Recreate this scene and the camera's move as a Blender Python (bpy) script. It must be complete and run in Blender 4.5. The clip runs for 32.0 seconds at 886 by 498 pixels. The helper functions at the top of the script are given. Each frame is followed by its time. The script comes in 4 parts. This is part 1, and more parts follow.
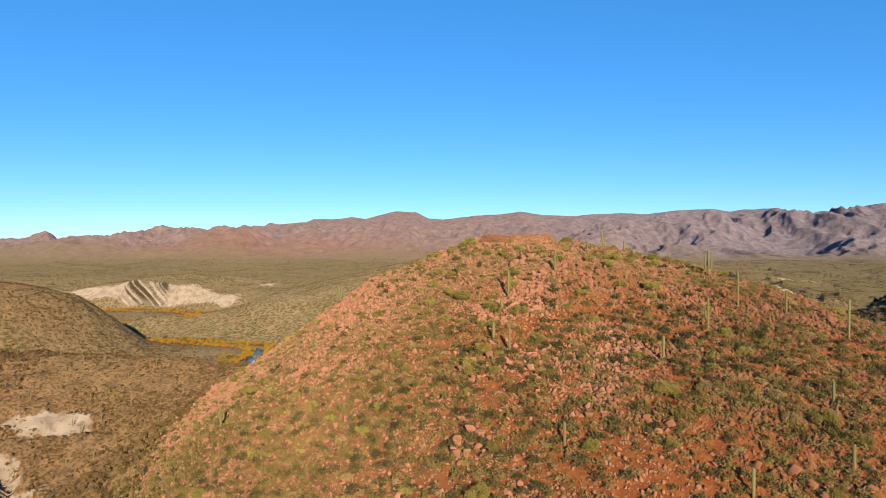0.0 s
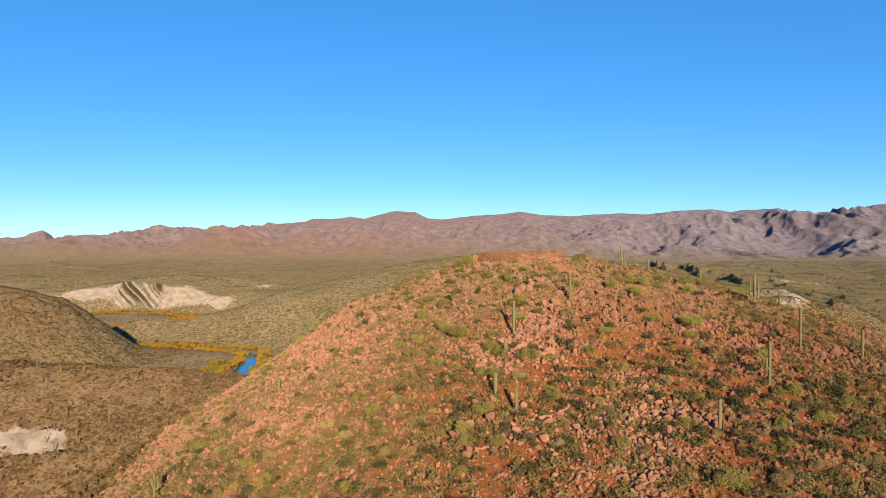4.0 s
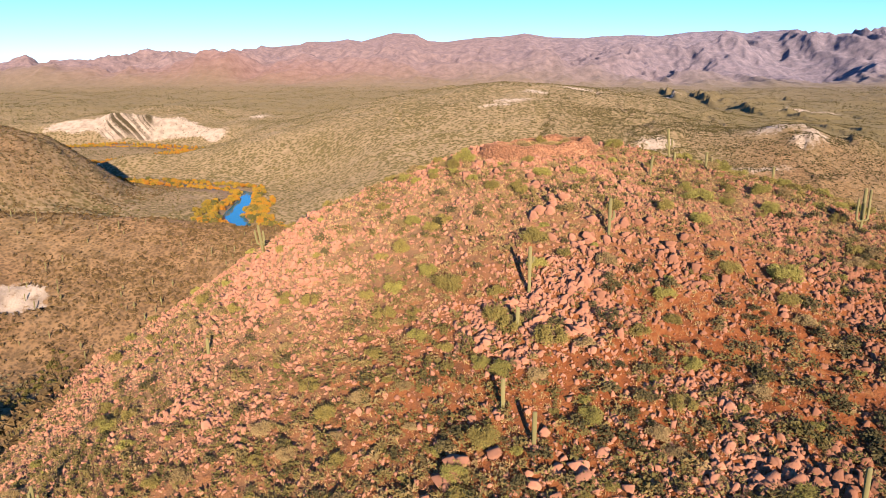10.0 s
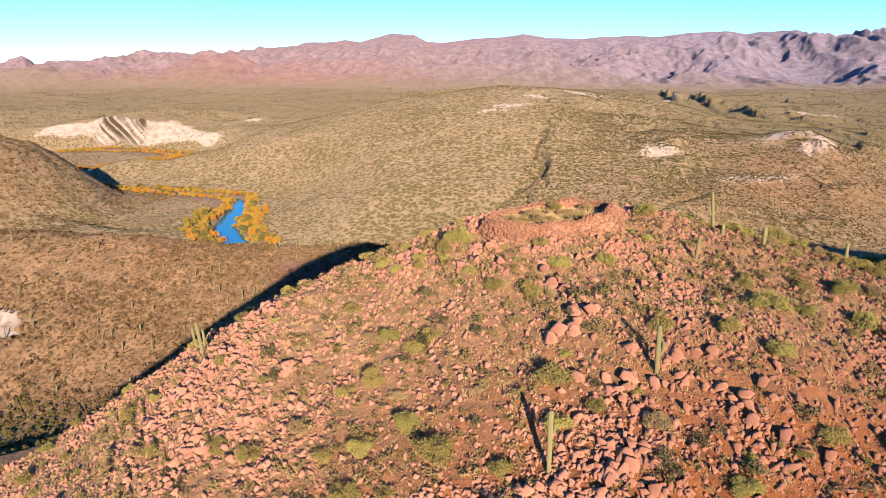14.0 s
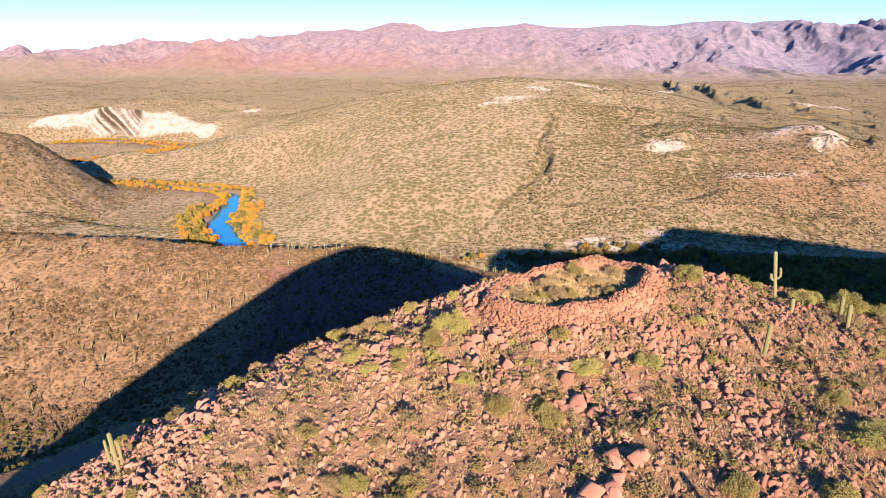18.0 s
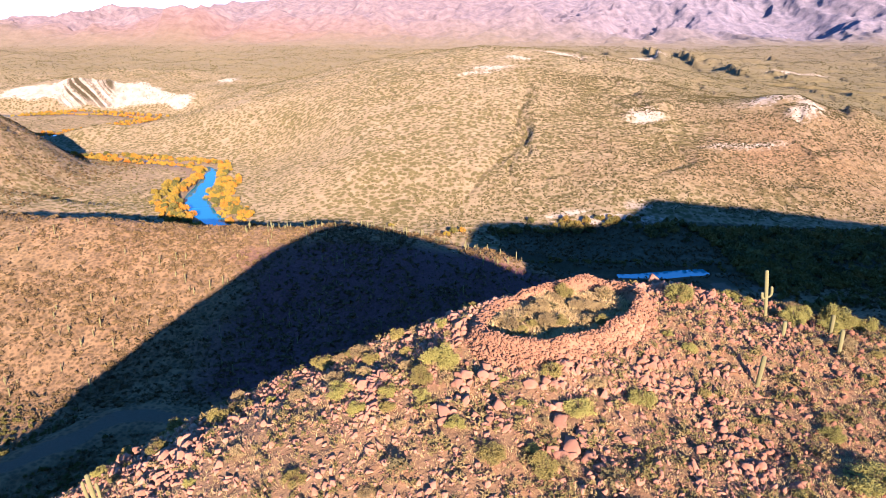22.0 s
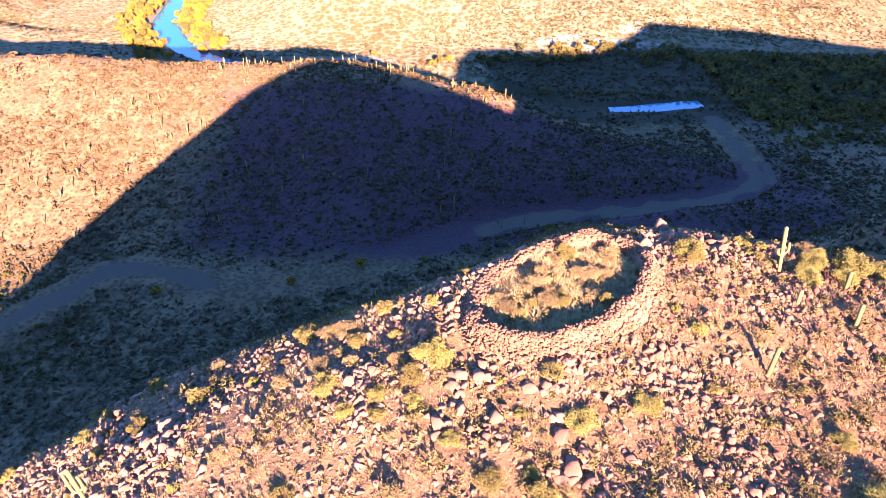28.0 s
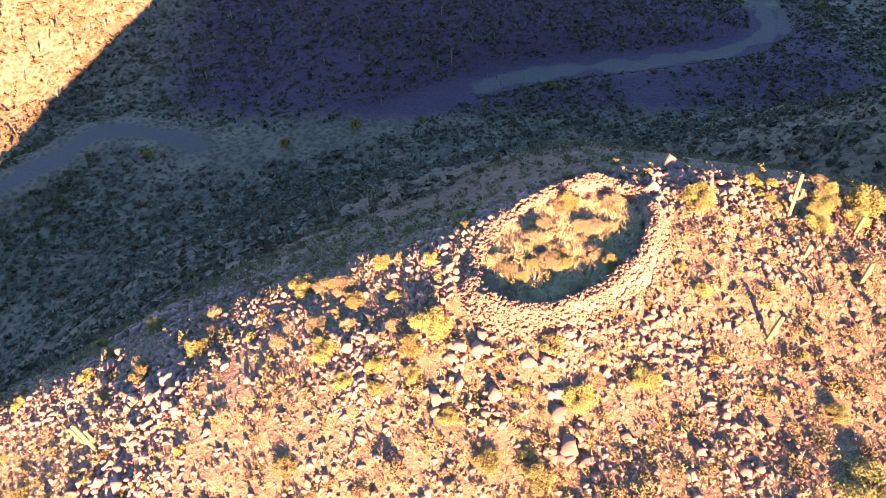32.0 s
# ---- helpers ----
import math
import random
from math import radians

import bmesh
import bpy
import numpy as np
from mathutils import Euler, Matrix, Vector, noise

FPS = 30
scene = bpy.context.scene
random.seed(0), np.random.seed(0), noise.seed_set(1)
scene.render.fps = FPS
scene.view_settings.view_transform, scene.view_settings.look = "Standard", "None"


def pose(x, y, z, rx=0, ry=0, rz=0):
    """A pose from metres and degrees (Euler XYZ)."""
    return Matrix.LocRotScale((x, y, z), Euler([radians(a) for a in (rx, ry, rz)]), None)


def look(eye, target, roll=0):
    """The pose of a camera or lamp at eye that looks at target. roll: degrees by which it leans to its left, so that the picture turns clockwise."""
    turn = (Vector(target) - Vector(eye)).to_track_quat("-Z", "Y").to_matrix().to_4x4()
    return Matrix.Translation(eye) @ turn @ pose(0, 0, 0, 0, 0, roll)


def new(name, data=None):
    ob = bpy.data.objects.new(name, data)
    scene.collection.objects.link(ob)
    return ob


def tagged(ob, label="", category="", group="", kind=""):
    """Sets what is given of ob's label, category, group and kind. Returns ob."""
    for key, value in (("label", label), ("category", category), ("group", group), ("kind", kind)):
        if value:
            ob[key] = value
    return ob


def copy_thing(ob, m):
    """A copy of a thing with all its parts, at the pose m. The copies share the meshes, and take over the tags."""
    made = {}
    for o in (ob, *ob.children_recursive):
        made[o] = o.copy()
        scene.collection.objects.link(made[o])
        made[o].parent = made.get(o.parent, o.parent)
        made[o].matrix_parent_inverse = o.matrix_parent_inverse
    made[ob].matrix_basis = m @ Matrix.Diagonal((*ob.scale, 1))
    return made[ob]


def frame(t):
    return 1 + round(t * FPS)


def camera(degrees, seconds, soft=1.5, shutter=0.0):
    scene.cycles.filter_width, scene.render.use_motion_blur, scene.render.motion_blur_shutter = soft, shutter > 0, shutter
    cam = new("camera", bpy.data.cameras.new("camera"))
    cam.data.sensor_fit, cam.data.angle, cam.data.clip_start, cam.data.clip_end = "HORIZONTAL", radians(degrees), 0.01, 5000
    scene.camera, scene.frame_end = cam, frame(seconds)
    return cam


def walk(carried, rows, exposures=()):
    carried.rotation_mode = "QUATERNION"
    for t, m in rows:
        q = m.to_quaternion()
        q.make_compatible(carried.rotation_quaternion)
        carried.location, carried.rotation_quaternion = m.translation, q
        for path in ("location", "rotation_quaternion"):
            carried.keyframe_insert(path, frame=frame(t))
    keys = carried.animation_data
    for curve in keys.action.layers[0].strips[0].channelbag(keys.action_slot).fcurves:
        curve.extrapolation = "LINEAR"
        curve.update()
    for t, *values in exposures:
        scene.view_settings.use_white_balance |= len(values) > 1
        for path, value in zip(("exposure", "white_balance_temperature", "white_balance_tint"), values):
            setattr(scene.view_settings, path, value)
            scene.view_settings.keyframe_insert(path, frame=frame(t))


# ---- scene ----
cam = camera(63.8, 32.0, soft=0.8)
PATH = [
    (0, (-5.081, -153.015, -0.63), (-5.128, -151.015, -0.655), -0.1),
    (0.5, (-4.888, -150.172, -0.644), (-4.934, -148.172, -0.67), -0.1),
    (1, (-4.763, -147.327, -0.614), (-4.81, -145.328, -0.641), -0.0),
    (1.5, (-4.682, -144.454, -0.255), (-4.728, -142.455, -0.283), -0.0),
    (2, (-4.588, -141.562, 0.339), (-4.634, -139.563, 0.312), -0.1),
    (3, (-4.386, -135.777, 1.474), (-4.431, -133.778, 1.446), -0.0),
    (3.5, (-4.361, -133.018, 2.051), (-4.406, -131.019, 2.024), 0.0),
    (5.5, (-4.315, -122.465, 4.74), (-4.361, -120.465, 4.714), 0.0),
    (6, (-4.23, -119.68, 5.444), (-4.276, -117.681, 5.417), 0.1),
    (7, (-3.93, -114.023, 6.784), (-3.977, -112.024, 6.76), 0.0),
    (8, (-3.771, -108.787, 8.075), (-3.819, -106.788, 8.052), 0.1),
    (8.5, (-3.687, -106.177, 8.658), (-3.735, -104.185, 8.49), 0.1),
    (9, (-3.618, -103.517, 9.378), (-3.665, -101.555, 8.994), -0.0),
    (9.5, (-3.543, -100.912, 10.122), (-3.591, -98.974, 9.631), -0.1),
    (10, (-3.478, -98.316, 10.795), (-3.526, -96.382, 10.288), -0.1),
    (11, (-3.358, -93.108, 12.114), (-3.406, -91.174, 11.608), -0.1),
    (12, (-3.27, -87.656, 13.437), (-3.317, -85.722, 12.931), -0.1),
    (13, (-3.13, -82.05, 14.764), (-3.176, -80.115, 14.256), -0.1),
    (14, (-2.948, -76.3, 16.053), (-2.993, -74.366, 15.546), -0.1),
    (15, (-2.805, -70.534, 17.303), (-2.849, -68.601, 16.795), -0.1),
    (15.5, (-2.724, -67.663, 17.907), (-2.768, -65.729, 17.399), -0.1),
    (17.5, (-2.48, -58.278, 19.214), (-2.53, -56.345, 18.704), -0.0),
    (18, (-2.438, -57.503, 19.171), (-2.485, -55.577, 18.635), -0.0),
    (18.5, (-2.441, -56.911, 19.026), (-2.474, -55.003, 18.427), 0.0),
    (19, (-2.563, -56.949, 19.209), (-2.586, -55.048, 18.586), 0.1),
    (20, (-2.773, -56.501, 20.308), (-2.785, -54.6, 19.685), -0.0),
    (21, (-2.956, -55.442, 21.752), (-2.956, -53.542, 21.13), 0.1),
    (22, (-3.032, -54.345, 23.301), (-3.023, -52.444, 22.679), -0.1),
    (23, (-3.095, -52.921, 24.727), (-3.077, -51.02, 24.106), -0.0),
    (24, (-3.167, -51.324, 26.188), (-3.142, -49.423, 25.565), -0.1),
    (24.5, (-3.164, -50.438, 26.902), (-3.137, -48.547, 26.249), -0.1),
    (25, (-3.177, -49.514, 27.647), (-3.145, -47.646, 26.935), -0.1),
    (25.5, (-3.208, -48.621, 28.35), (-3.173, -46.779, 27.572), -0.1),
    (27.5, (-3.19, -44.8, 31.188), (-3.15, -43.084, 30.162), -0.1),
    (28, (-3.181, -43.839, 31.848), (-3.14, -42.159, 30.765), -0.2),
    (29, (-3.196, -41.984, 33.209), (-3.155, -40.378, 32.018), -0.2),
    (30, (-3.112, -40.225, 34.646), (-3.071, -38.701, 33.351), -0.2),
    (31, (-3.096, -38.336, 36.122), (-3.054, -36.871, 34.761), -0.1),
    (32, (-3.086, -36.534, 37.507), (-3.045, -35.141, 36.072), -0.1),
]
walk(cam, [(t, look(eye, target, roll)) for t, eye, target, roll in PATH],
     exposures=[(0, 1.14, 6400, 12), (8.5, 1.14, 6400, 13), (9.0, 1.32, 6350, 20), (9.9, 1.66, 6200, 24), (15, 1.8, 5950, 28), (18, 2.1, 5750, 30), (24, 2.5, 5700, 35), (25, 2.65, 5800, 39), (27.5, 3.25, 6250, 56), (32, 3.85, 8000, 61)])

# ---- light ----
SUN_EL, SUN_AZ = radians(14.8), radians(168.0)
world = bpy.data.worlds.new("desert_sky")
scene.world = world
world.use_nodes = True
sky = world.node_tree.nodes.new("ShaderNodeTexSky")
sky.sky_type = "NISHITA"
sky.sun_disc = False
sky.sun_elevation, sky.sun_rotation = SUN_EL, SUN_AZ
sky.altitude, sky.air_density, sky.dust_density, sky.ozone_density = 2500, 0.9, 0.45, 4.0
bg = world.node_tree.nodes["Background"]
deep = world.node_tree.nodes.new("ShaderNodeHueSaturation")
deep.inputs["Saturation"].default_value = 1.14
world.node_tree.links.new(sky.outputs[0], deep.inputs["Color"])
azure = world.node_tree.nodes.new("ShaderNodeMix")
azure.data_type = "RGBA"
azure.inputs["Factor"].default_value = 0.38
azure.inputs["B"].default_value = (0.25, 2.0, 4.7, 1)
world.node_tree.links.new(deep.outputs[0], azure.inputs["A"])
world.node_tree.links.new(azure.outputs["Result"], bg.inputs[0])
bg.inputs[1].default_value = 0.083
sun_data = bpy.data.lights.new("sun", "SUN")
sun_data.energy, sun_data.angle, sun_data.color = 5.0, radians(0.5), (1.0, 0.9, 0.59)
sun = new("sun", sun_data)
to_sun = Vector((math.sin(SUN_AZ) * math.cos(SUN_EL), math.cos(SUN_AZ) * math.cos(SUN_EL), math.sin(SUN_EL)))
sun.matrix_world = look(to_sun * 200, (0, 0, 0))


# ---- noise and terrain arithmetic ----
_rng = np.random.default_rng(7)
_perm = _rng.permutation(512)
_val = _rng.random(512) * 2 - 1


def vnoise(x, y, seed=0):
    xi, yi = np.floor(x).astype(np.int64), np.floor(y).astype(np.int64)
    fx, fy = x - xi, y - yi
    fx, fy = fx * fx * fx * (fx * (fx * 6 - 15) + 10), fy * fy * fy * (fy * (fy * 6 - 15) + 10)

    def corner(i, j):
        return _val[_perm[(_perm[(i + seed * 37) & 511] + j) & 511]]

    a, b, c, d = corner(xi, yi), corner(xi + 1, yi), corner(xi, yi + 1), corner(xi + 1, yi + 1)
    return a + (b - a) * fx + (c - a) * fy + (a - b - c + d) * fx * fy


def fbm(x, y, octaves=4, seed=0, gain=0.5):
    out, amp, total = 0.0, 1.0, 0.0
    for k in range(octaves):
        out = out + amp * vnoise(x * 2**k + 13.7 * k, y * 2**k - 7.1 * k, seed + k)
        total += amp
        amp *= gain
    return out / total


def ridged(x, y, octaves=4, seed=0):
    out, amp, total = 0.0, 1.0, 0.0
    for k in range(octaves):
        out = out + amp * (1 - 2 * np.abs(vnoise(x * 2**k + 5.3 * k, y * 2**k + 2.9 * k, seed + k)))
        total += amp
        amp *= 0.5
    return out / total


def step(a, b, x):
    s = np.clip((x - a) / (b - a), 0, 1)
    return s * s * (3 - 2 * s)


def bump(x, y, cx, cy, sx, sy):
    return np.exp(-0.5 * (((x - cx) / sx) ** 2 + ((y - cy) / sy) ** 2))


def smax(a, b, k):
    h = np.clip(0.5 + 0.5 * (a - b) / k, 0, 1)
    return b + (a - b) * h + k * h * (1 - h)


def along(x, y, line):
    """Distance to a polyline of (x, y, value), and the value at the nearest place on it."""
    best, value = np.full(np.shape(x), 1e9), np.zeros(np.shape(x))
    for (ax, ay, av), (bx, by, bv) in zip(line, line[1:]):
        dx, dy = bx - ax, by - ay
        s = np.clip(((x - ax) * dx + (y - ay) * dy) / (dx * dx + dy * dy), 0, 1)
        d = np.hypot(x - ax - s * dx, y - ay - s * dy)
        near = d < best
        best, value = np.where(near, d, best), np.where(near, av + s * (bv - av), value)
    return best, value


def eased(line):
    """The polyline with its corners cut twice."""
    for _ in range(2):
        out = [line[0]]
        for p, q in zip(line, line[1:]):
            out += [tuple(0.75 * a + 0.25 * b for a, b in zip(p, q)), tuple(0.25 * a + 0.75 * b for a, b in zip(p, q))]
        line = out + [line[-1]]
    return line


RIVER = [(-1100, 1180, 7), (-700, 1130, 7), (-600, 1165, 7), (-455, 1100, 7), (-495, 970, 7), (-600, 880, 7), (-420, 765, 7), (-250, 716, 7),
         (-232, 640, 7), (-226, 570, 9), (-178, 480, 8), (-100, 442, 3), (0, 446, 2), (60, 395, 2), (92, 366, 3), (130, 366, 5), (168, 374, 4), (210, 380, 1), (320, 415, 1), (700, 470, 1)]
WASH = [(-330, 60, -100), (-200, 95, -106), (-139, 135, -112), (-118, 181, -115), (-75, 160, -116), (-40, 168, -117), (-15, 185, -118), (31, 214, -120),
        (106, 229, -124), (152, 249, -127), (163, 280, -129), (165, 345, -131)]
SPUR = [(-420, 260, -66), (-300, 290, -72), (-221, 300, -74), (-148, 300, -83), (-97, 300, -83), (-45, 298, -82), (2, 290, -89), (36, 280, -96), (80, 272, -112), (140, 268, -127)]
SHOULDER = [(20, 6, -4), (50, 16, -15), (68, 18, -23), (84, 26, -33), (98, 40, -38)]
NEIGHBOUR = [(122, 50, -15), (160, 50, -17), (205, 50, -16), (222, 50, -9), (258, 50, 2), (323, 50, -2), (420, 50, -15)]
FINS = [(470, 2010, 80, 20), (575, 1960, 120, 26), (625, 1800, 130, 24), (640, 1540, 110, 20), (690, 1420, 60, 12), (590, 1065, 70, 9), (640, 1040, 60, 9), (700, 1010, 60, 9), (914, 1957, 80, 16), (412, 664, 24, 12), (326, 572, 14, 9), (270, 522, 10, 6)]
GULLY = [(5, 505, 0), (28, 540, 0), (44, 575, 0), (70, 606, 0), (82, 645, 0), (76, 690, 0), (100, 735, 0), (92, 800, 0), (118, 870, 0), (112, 930, 0)]
WASH, GULLY, SPUR, RIVER_BENDS = eased(WASH), eased(GULLY), eased(SPUR), eased(RIVER)
SKYLINE_X = [-4200, -2898, -2753, -2699, -2645, -2573, -2501, -2357, -2278, -2135, -2017, -1909, -1695, -1588, -1392, -1303, -1232, -1197, -1143, -966, -920, -789, -683, -595, -401, -278, -197, -106, 3, 108, 248, 370, 510, 719, 823, 997, 1170, 1326, 1550, 1671, 1757, 1963, 2118, 2204, 2306, 2528, 2607, 3900]
SKYLINE_Z = [62, 62, 66, 90, 94, 12, 56, 80, 62, 102, 42, 118, 119, 118, 82, 147, 144, 166, 155, 171, 188, 185, 200, 186, 235, 229, 190, 183, 197, 208, 216, 231, 212, 202, 210, 218, 213, 235, 245, 225, 236, 239, 180, 157, 212, 267, 279, 294]


def hill(x, y):
    v = y - 8.3
    u = x - 8.3 + 0.222 * np.minimum(v, 0)
    q = (u / np.where(u < 0, 20.9, 29.7)) ** 2 + (np.minimum(v, 0) / 31.5) ** 2
    z = -0.65 - 7.39 * ((1 + q) ** 0.68 - 1)
    behind = np.maximum(y - (0.5 + 9.5 * step(-3, 14, x)), 0)
    z = z - 0.80 * (np.sqrt(behind**2 + 9) - 3) - 0.9 * step(-15, -45, x)
    z = z + 1.6 * bump(x, y, 2, -2, 9, 7) + 2.2 * bump(x, y, -27, -8, 10, 10) + 2.0 * bump(x, y, 20, -68, 16, 14) - 1.2 * bump(x, y, 19, -9, 8, 8)
    # swells and dips of the front and the flanks
    z = z + 0.9 * bump(x, y, -30, -26, 11, 12) + 1.6 * bump(x, y, -14, -13, 9, 7) + 0.6 * bump(x, y, -5, -17, 8, 8) + 5.0 * bump(x, y, -43, -54, 14, 18) + 5.5 * bump(x, y, -106, 2, 24, 22)
    z = z - 1.7 * bump(x, y, 20, -52, 12, 9) - 1.0 * bump(x, y, 13, 11, 8, 5) - 1.3 * bump(x, y, 34, 15, 10, 7) + 0.9 * bump(x, y, 14, -22, 8, 6) - 0.5 * bump(x, y, 32, -40, 10, 10) - 0.5 * bump(x, y, -16, 3, 13, 4.5) + 0.8 * bump(x, y, 47, -40, 10, 12)
    return z


RUIN, RUIN_TURN, RUIN_A, RUIN_B = (7.2, 0.5), radians(40), 8.3, 4.9


def ring(x, y):
    """1 on the middle line of the ruin's oval wall, less inside."""
    c, s = math.cos(RUIN_TURN), math.sin(RUIN_TURN)
    u, v = x - RUIN[0], y - RUIN[1]
    return np.hypot((u * c + v * s) / RUIN_A, (v * c - u * s) / RUIN_B)


def masks(x, y):
    """River distance and width, wash distance, cliff places."""
    dr, wr = along(x, y, RIVER_BENDS)
    dw, zw = along(x, y, WASH)
    return dr, wr, dw, zw


def height(x, y, fine=True):
    x, y = np.asarray(x, float), np.asarray(y, float)
    dr, wr, dw, zw = masks(x, y)
    far = np.maximum(y, 0)
    base = -118 + 16 * step(700, 1700, far) + 30 * step(1500, 3000, far) + 5 * fbm(x / 160, y / 160, 4, 3) + 2.0 * ridged(x / 60, y / 60, 3, 4)
    base = base + 74 * bump(x, y, 120, 880, np.where(x > 120, 240, 210), np.where(y > 880, 200, 190)) + 44 * bump(x, y, 180, 1165, 260, 140) + 30 * bump(x, y, 375, 680, 75, 66)
    base = base + 26 * bump(x, y, -120, 1050, 170, 210)
    # gully between the two swells
    dg, _ = along(x, y, GULLY)
    dg = dg + 6 * vnoise(x / 18, y / 18, 71)
    base = base - 4.5 * np.exp(-((dg / 6) ** 2)) * step(840, 760, y)
    # smaller washes that cut the plain
    base = base - 3.5 * step(0.80, 0.97, ridged(x / 130 + 0.3 * fbm(x / 60, y / 60, 2, 74), y / 210, 1, 73)) * step(500, 560, y)
    # swells of the far plain, and fins of rock with steep western faces
    base = base + 13 * ridged(x / 260, y / 330, 3, 75) * step(1250, 1700, far)
    for fx, fy, fl, fh in FINS:
        side = x - fx - 0.05 * (y - fy) + 7 * vnoise(x / 16, y / 22, 77)
        fin = np.where(side > 0, np.exp(-side / 110), np.exp(side / 4))
        base = base + fh * fin * np.exp(-(((y - fy) / fl) ** 2)) * (0.8 + 0.4 * vnoise(x / 20, y / 20, 76))
    # pale scarps on the plain
    for sx, sy, wide, sh in ((205, 668, 24, 8), (228, 694, 14, 7), (352, 634, 20, 9), (352, 672, 34, 6), (300, 592, 55, 3)):
        lip = y - sy + 5 * vnoise(x / 9, y / 9, 78)
        base = base + sh * step(-6, 5, lip) * np.exp(-np.maximum(lip, 0) / 45) * np.exp(-(((x - sx) / wide) ** 4)) * (lip < 160)
    # pale river cliff
    cl = step(-860, -760, x) * step(-400, -470, x)
    edge = 1204 + 16 * vnoise(x / 34, x * 0 + 3.3, 5) - 30 * step(-520, -430, x)
    base = base + cl * (np.interp(x, [-800, -720, -640, -600, -566, -509, -455], [2, 15, 27, 24, 17, 13, 2]) + 4 * vnoise(x / 30, x * 0, 6)) * step(edge, edge + 42, y) * step(1700, 1350, y)
    # canyon lands on the far right
    dc, _ = along(x, y, [(300, 1850, 0), (420, 1560, 0), (520, 1280, 0), (760, 1180, 0), (1200, 1150, 0)])
    base = base - 30 * step(60, 25, dc + 20 * vnoise(x / 40, y / 40, 9))
    # mountains
    sky_z = np.interp(x * 4300 / np.maximum(y, 2000), SKYLINE_X, SKYLINE_Z)
    rise = step(2500, 4300, y)
    calm = 1 - 0.93 * step(3500, 4230, y)
    xw, yw = x + 110 * fbm(x / 600, y / 600, 2, 81), y + 160 * fbm(x / 500, y / 700, 2, 84)
    rg = ridged(xw / 640, yw / 980, 2, 11)
    spurs = ridged(xw / 250, yw / 560, 3, 17)
    crags = ridged(xw / 85, yw / 150, 3, 14)
    env = step(2400, 3050, y) * calm
    mountain = -74 + (sky_z + 16) * rise ** 1.5 + env * (52 * rg + (42 + 34 * step(0, 900, x)) * spurs * (0.8 + 0.5 * rg)) + 20 * crags * step(2350, 2800, y) * (1 - 0.85 * step(3600, 4230, y))
    mountain = mountain + 16 * ridged(xw / 150, yw / 240, 3, 18) * step(2250, 2650, y) * (1 - step(3100, 3700, y))
    red = 105 * bump(x, y, -620, 2850, 260, 170) + 48 * bump(x, y, -1080, 2750, 220, 160) + 62 * bump(x, y, -1600, 2700, 240, 140) + 42 * bump(x, y, -150, 2900, 230, 120) + 40 * bump(x, y, 330, 2950, 180, 110)
    mountain = mountain + red * (0.85 + 0.22 * rg)
    base = np.where(y > 2300, base + (mountain - base) * step(2300, 2600, y), base)
    # river flat
    flat = -131.2 + 0.8 * vnoise(x / 25, y / 25, 8)
    meadow = np.maximum(step(1.3, 0.85, np.hypot((x + 575) / 180, (y - 1060) / 135)), step(1.3, 0.85, np.hypot((x + 310) / 80, (y - 640) / 95)))
    base = flat + (np.maximum(base, flat) - flat) * step(30, 170 - 100 * cl, dr) * (1 - meadow)
    base = base - 3.2 * step(wr + 5, wr - 2, dr)
    # hills nearer by
    dark = -46 - 0.30 * (np.sqrt(60**2 + (x + 530) ** 2 * 1.1 + (y - 600) ** 2 * 1.25) - 60) - 36 * step(90, 190, np.hypot(x + 530, y - 600))
    ds, zs = along(x, y, SPUR)
    spur = zs - 0.40 * (np.sqrt(25**2 + ds**2) - 25) - np.where(y > 300, 0.12 * ds, 0)
    dh, zh = along(x, y, SHOULDER)
    shoulder = zh - 0.80 * (np.sqrt(10**2 + dh**2) - 10)
    dn, zn = along(x, y, NEIGHBOUR)
    shoulder = smax(shoulder, zn - 0.85 * (np.sqrt(8**2 + dn**2) - 8), 4)
    rough = 3.0 * fbm(x / 45, y / 45, 4, 21) + 1.8 * ridged(x / 22, y / 30, 3, 22)
    low = smax(base, smax(dark, spur, 10) + rough, 8)
    hl = smax(hill(x, y), shoulder, 6)
    away = np.hypot(x - 8, y + 20)
    hl = hl + rough * step(70, 150, away)
    near = step(140, 60, away)
    hl = hl + near * (0.7 * fbm(x / 7, y / 7, 3, 31) + 0.22 * fbm(x / 1.9, y / 1.9, 3, 33))
    z = smax(hl, low, 9)
    # pale ledges cut into the near ridge, and the gully below them
    bank = step(1.25, 0.85, np.hypot((x + 222) / 27, (y - 222 - 0.25 * (x + 222)) / 17) + 0.2 * vnoise(x / 7, y / 7, 83))
    tier = (z + 1.2 * vnoise(x / 12, y / 12, 86)) / 3.4
    ledge = 3.4 * (np.floor(tier) + step(0.35, 1.0, tier - np.floor(tier)))
    z = z + bank * (ledge - z - 0.5)
    dk, _ = along(x, y, [(-275, 200, 0), (-246, 192, 0), (-228, 186, 0), (-214, 172, 0), (-200, 158, 0)])
    z = z - 6.5 * step(8, 2.5, dk + 2.5 * vnoise(x / 6, y / 6, 87))
    # hollow floor inside the ruin
    z = z + (-0.62 + 0.12 * vnoise(x / 1.5, y / 1.5, 35) - z) * step(1.05, 0.8, ring(x, y))
    # dry wash bed
    bed = step(18, 5, dw) * step(-35, -20, -np.abs(z - zw) + 12)
    z = z + (zw - z) * bed
    return z


